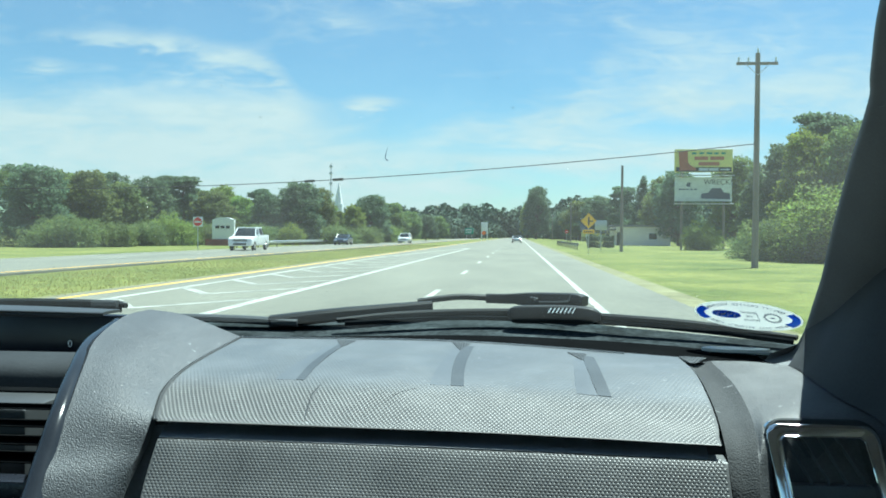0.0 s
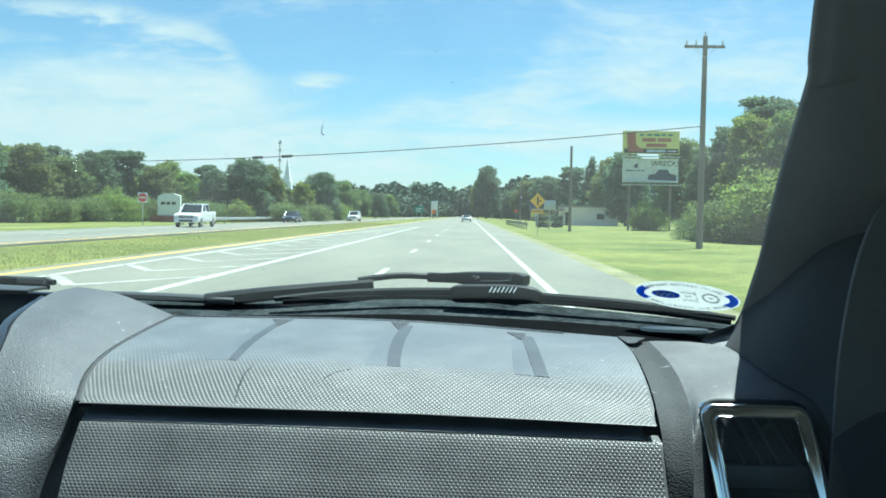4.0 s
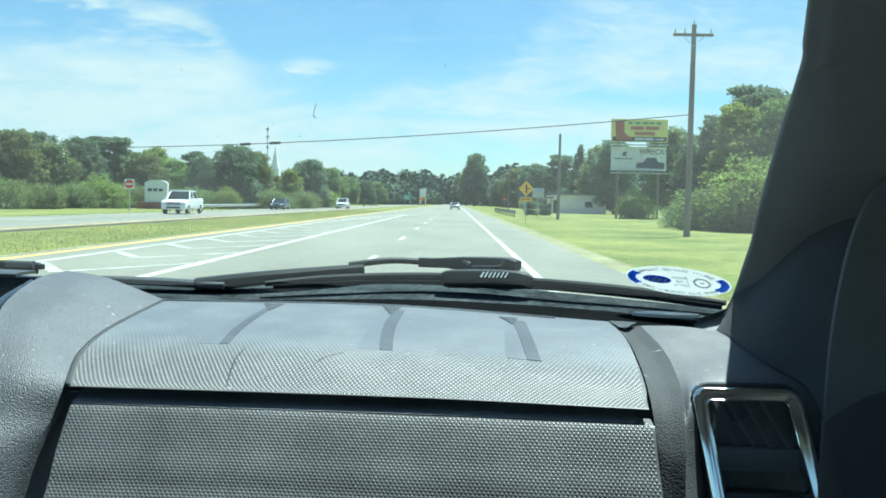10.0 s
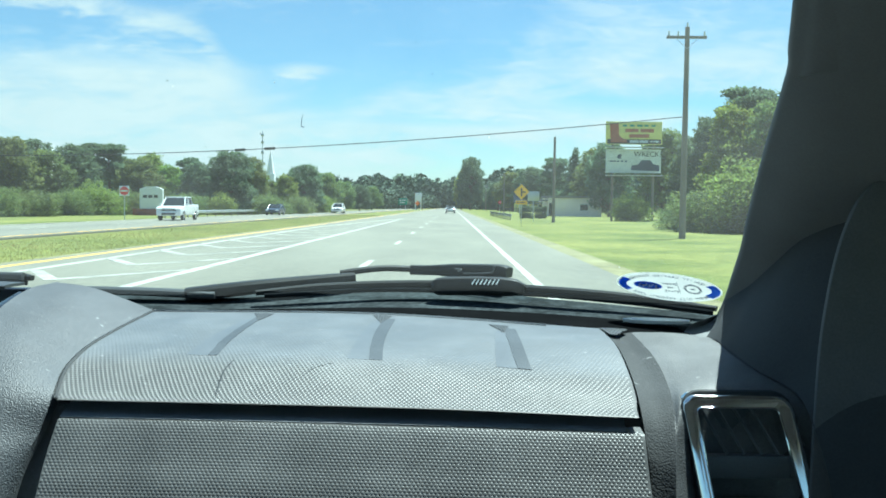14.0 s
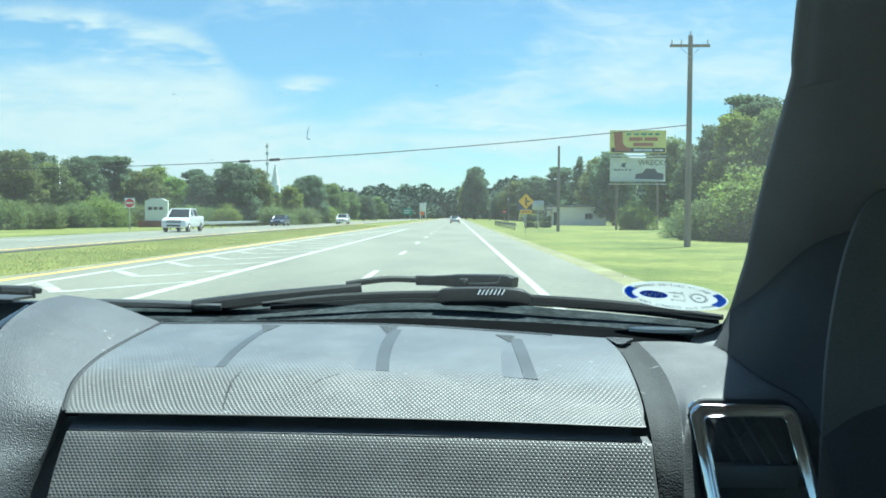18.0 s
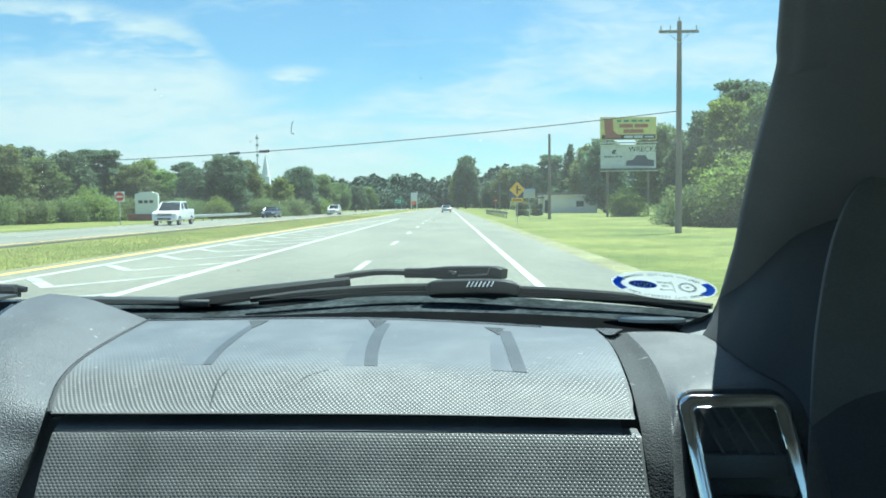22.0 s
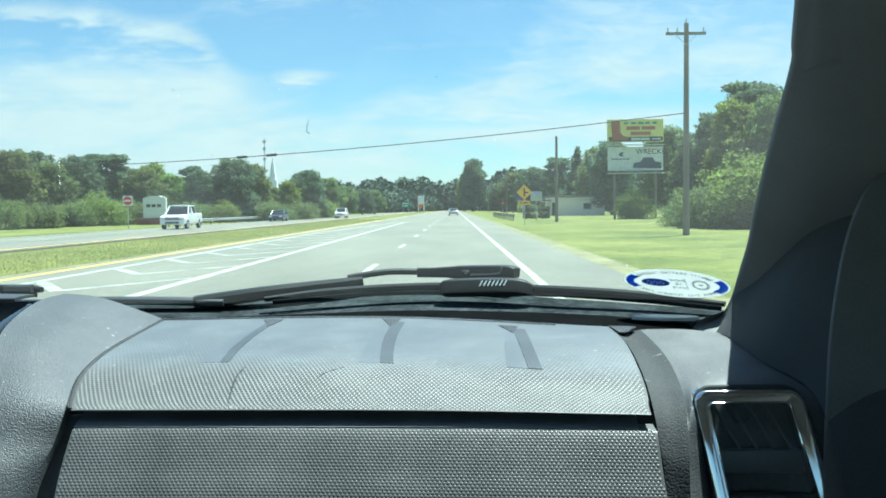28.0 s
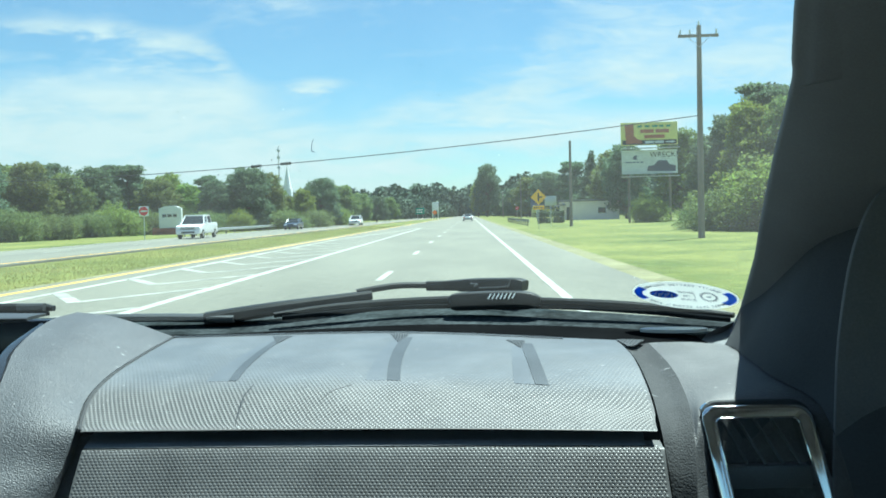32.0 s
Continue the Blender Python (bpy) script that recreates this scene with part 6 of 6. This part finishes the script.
def hedge(x, y, long, high, deep):
    """A clipped hedge: dense leaf clumps in a rounded block, with stems under them."""
    rng = np.random.default_rng(44)
    h = empty("hedge", "clipped dark green hedge in the grass", "hedge", pose(x, y, -0.1))
    n = 9000
    p = rng.uniform(-1, 1, (n, 3))
    p = np.sign(p) * np.abs(p) ** 0.6
    c = np.stack([p[:, 0] * long / 2, p[:, 1] * deep / 2, high / 2 + 0.05 + p[:, 2] * high / 2], 1)
    c += 0.05 * np.sin(c[:, [1, 2, 0]] * 5)
    part("foliage", quads(c, rng.uniform(0.04, 0.09, n), rng), LEAF_B, h, smooth=False)
    stems = bmesh.new()
    for k in range(9):
        cyl(stems, (-long / 2 + long * (k + 0.5) / 9, 0, -0.2), (-long / 2 + long * (k + 0.5) / 9, 0.05, high * 0.7), 0.04, 0.02, 5)
    part("stem", stems, BARK, h)
    return h


hedge(10.6, 116, 3.4, 1.5, 1.2)
bare = empty("sign_back", "plain grey back of a square road sign on a steel post", "road sign", pose(8.4, 92, -0.1))
part("post", box_mesh((-0.03, -0.05, -0.3), (0.03, 0.0, 3.1), 0.005), STEEL, bare)
part("board", box_mesh((-0.6, 0.0, 2.1), (0.6, 0.02, 3.1), 0.006), STEEL, bare, "bare grey metal board")


# ---- vehicles ----
def vehicle(name, label, kind, paint, m):
    """A road vehicle facing -y at its origin: lofted body, glazed cabin, wheels, lamps."""
    v = empty(name, label, "car" if kind != "pickup" else "pickup truck", m)
    L, W, H = {"sedan": (4.7, 1.82, 1.45), "suv": (4.6, 1.85, 1.72), "pickup": (5.7, 2.0, 1.92)}[kind]
    belt = {"sedan": 0.92, "suv": 1.05, "pickup": 1.17}[kind]
    sill = 0.32
    side = [(-L / 2, 0.5), (-L / 2 + 0.05, belt - 0.22), (-L / 2 + 1.25, belt - 0.04), (L / 2 - 0.15, belt), (L / 2, belt - 0.1), (L / 2, 0.45), (L / 2 - 0.15, sill), (-L / 2 + 0.2, sill)]
    if kind == "pickup":                                     # upright nose and a high hood
        side = [(-L / 2, 0.5), (-L / 2 + 0.03, belt - 0.26), (-L / 2 + 0.22, belt - 0.09), (-L / 2 + 1.35, belt), (L / 2 - 0.1, belt + 0.05), (L / 2, belt - 0.05), (L / 2, 0.5), (L / 2 - 0.15, 0.4), (-L / 2 + 0.2, 0.4)]
    bm = outline(side, -W / 2, W / 2, "x")
    bmesh.ops.bevel(bm, geom=list(bm.edges), offset=0.07, segments=2, profile=0.5, affect="EDGES")
    body = part("body", bm, paint, v)
    a0, a1, b0, b1 = {"sedan": (-0.95, -0.25, 1.1, 1.8), "suv": (-1.05, -0.35, 1.75, 2.15), "pickup": (-1.45, -0.72, 0.98, 1.12)}[kind]
    bm = bmesh.new()
    lo = [(-W / 2 + 0.06, a0), (W / 2 - 0.06, a0), (W / 2 - 0.06, b1), (-W / 2 + 0.06, b1)]
    hi = [(-W / 2 + 0.24, a1), (W / 2 - 0.24, a1), (W / 2 - 0.24, b0), (-W / 2 + 0.24, b0)]
    A = [bm.verts.new((x, y, belt - 0.05)) for x, y in lo]
    B = [bm.verts.new((x, y, H - 0.05)) for x, y in hi]
    bm.faces.new(A[::-1]), bm.faces.new(B)
    for i in range(4):
        bm.faces.new((A[i], A[(i + 1) % 4], B[(i + 1) % 4], B[i]))
    bmesh.ops.bevel(bm, geom=list(bm.edges), offset=0.05, segments=2, profile=0.5, affect="EDGES")
    part("glazing", bm, CARGLASS, v, "dark tinted windows")
    bm = box_mesh((-W / 2 + 0.22, a1 - 0.05, H - 0.09), (W / 2 - 0.22, b0 + 0.05, H), 0.035)
    part("roof", bm, paint, v)
    for s in (-1, 1):
        for y0, y1, z0, z1, x0, x1 in ((a0, a1, belt, H - 0.05, 0.07, 0.23), (b1, b0, belt, H - 0.05, 0.07, 0.23)):
            part("window_post", sweep([(s * (W / 2 - x0), y0, z0), (s * (W / 2 - x1), y1, z1)], [(0.045, 0.045)], 4, 6), paint, v)
        part("headlamp", box_mesh((s * (W / 2 - 0.28) - 0.2, -L / 2 - 0.015, belt - 0.38), (s * (W / 2 - 0.28) + 0.2, -L / 2 + 0.1, belt - 0.2), 0.03), HEADLAMP, v)
        part("tail_lamp", box_mesh((s * (W / 2 - 0.2) - 0.14, L / 2 - 0.08, belt - 0.3), (s * (W / 2 - 0.2) + 0.14, L / 2 + 0.015, belt - 0.1), 0.02), TAILLAMP, v)
        part("mirror", box_mesh((s * (W / 2 + 0.1) - 0.1, a0 + 0.2, belt + 0.02), (s * (W / 2 + 0.1) + 0.1, a0 + 0.35, belt + 0.18), 0.03), paint, v)
        for yy in (-L / 2 + 0.9, L / 2 - 1.0):
            r = 0.33 if kind == "sedan" else 0.38
            w = part("wheel", cyl_mesh((s * (W / 2 - 0.20), yy, r), (s * (W / 2 + 0.01), yy, r), r, r, 20), TYRE, v, "black tyre")
            part("rim", cyl_mesh((s * (W / 2 - 0.05), yy, r), (s * (W / 2 + 0.02), yy, r), r * 0.62, r * 0.55, 14), RIM, w)
        if kind == "pickup":                                 # body-coloured metal round the side windows
            part("window_post", sweep([(s * (W / 2 - 0.055), -0.12, belt), (s * (W / 2 - 0.225), -0.10, H - 0.05)], [(0.05, 0.035)], 4, 6), paint, v)
            part("window_post", sweep([(s * (W / 2 - 0.055), 0.98, belt), (s * (W / 2 - 0.225), 0.86, H - 0.05)], [(0.16, 0.035)], 4, 6), paint, v)
            part("waist_rail", sweep([(s * (W / 2 - 0.05), -1.40, belt + 0.02), (s * (W / 2 - 0.05), 1.10, belt + 0.05)], [(0.05, 0.05)], 4, 6), paint, v)
            part("roof_rail", sweep([(s * (W / 2 - 0.22), -0.75, H - 0.05), (s * (W / 2 - 0.22), 1.0, H - 0.05)], [(0.06, 0.05)], 4, 6), paint, v)
            for yy in (-0.3, 0.75):
                part("door_handle", box_mesh((s * (W / 2 + 0.01) - 0.02, yy, belt - 0.16), (s * (W / 2 + 0.01) + 0.02, yy + 0.18, belt - 0.11), 0.01), paint, v)
    part("grille", box_mesh((-0.62 if kind == "pickup" else -0.5, -L / 2 - 0.012, belt - 0.42), (0.62 if kind == "pickup" else 0.5, -L / 2 + 0.1, belt - 0.2), 0.02), BLACKPLASTIC, v)
    if kind == "pickup":
        for zz in (belt - 0.35, belt - 0.27):
            part("grille_bar", box_mesh((-0.6, -L / 2 - 0.03, zz), (0.6, -L / 2 - 0.005, zz + 0.03), 0.005), paint, v)
        part("lower_intake", box_mesh((-0.55, -L / 2 - 0.075, 0.44), (0.55, -L / 2 + 0.05, 0.60), 0.02), BLACKPLASTIC, v)
    part("bumper", box_mesh((-W / 2 + 0.05, -L / 2 - 0.06, 0.36), (W / 2 - 0.05, -L / 2 + 0.15, 0.58 if kind != "pickup" else 0.70), 0.04), paint, v)
    if kind == "pickup":
        part("bed", box_mesh((-W / 2 + 0.1, 1.2, belt - 0.02), (W / 2 - 0.1, L / 2 - 0.1, belt + 0.06)), BLACKPLASTIC, v, smooth=False)
        for s in (-1, 1):
            part("bed_rail", box_mesh((s * (W / 2 - 0.07) - 0.06, 1.1, belt - 0.03), (s * (W / 2 - 0.07) + 0.06, L / 2 - 0.05, belt + 0.12), 0.02), paint, v)
    return v


vehicle("pickup_truck", "white pickup truck driving in the oncoming lanes", "pickup", WHITEPAINT, pose(-22.8, 74, 0, 0, 0, 2))
vehicle("suv", "white sport utility car in the oncoming lanes", "suv", WHITEPAINT, pose(-19.4, 152, 0, 0, 0, 0))
vehicle("sedan", "dark blue sedan in the oncoming lanes", "sedan", BLUEPAINT, pose(-23.4, 118, 0, 0, 0, 0))
vehicle("sedan", "silver sedan driving far ahead in the same lane", "sedan", SILVERPAINT, pose(-0.3, 175, 0, 0, 0, 180))
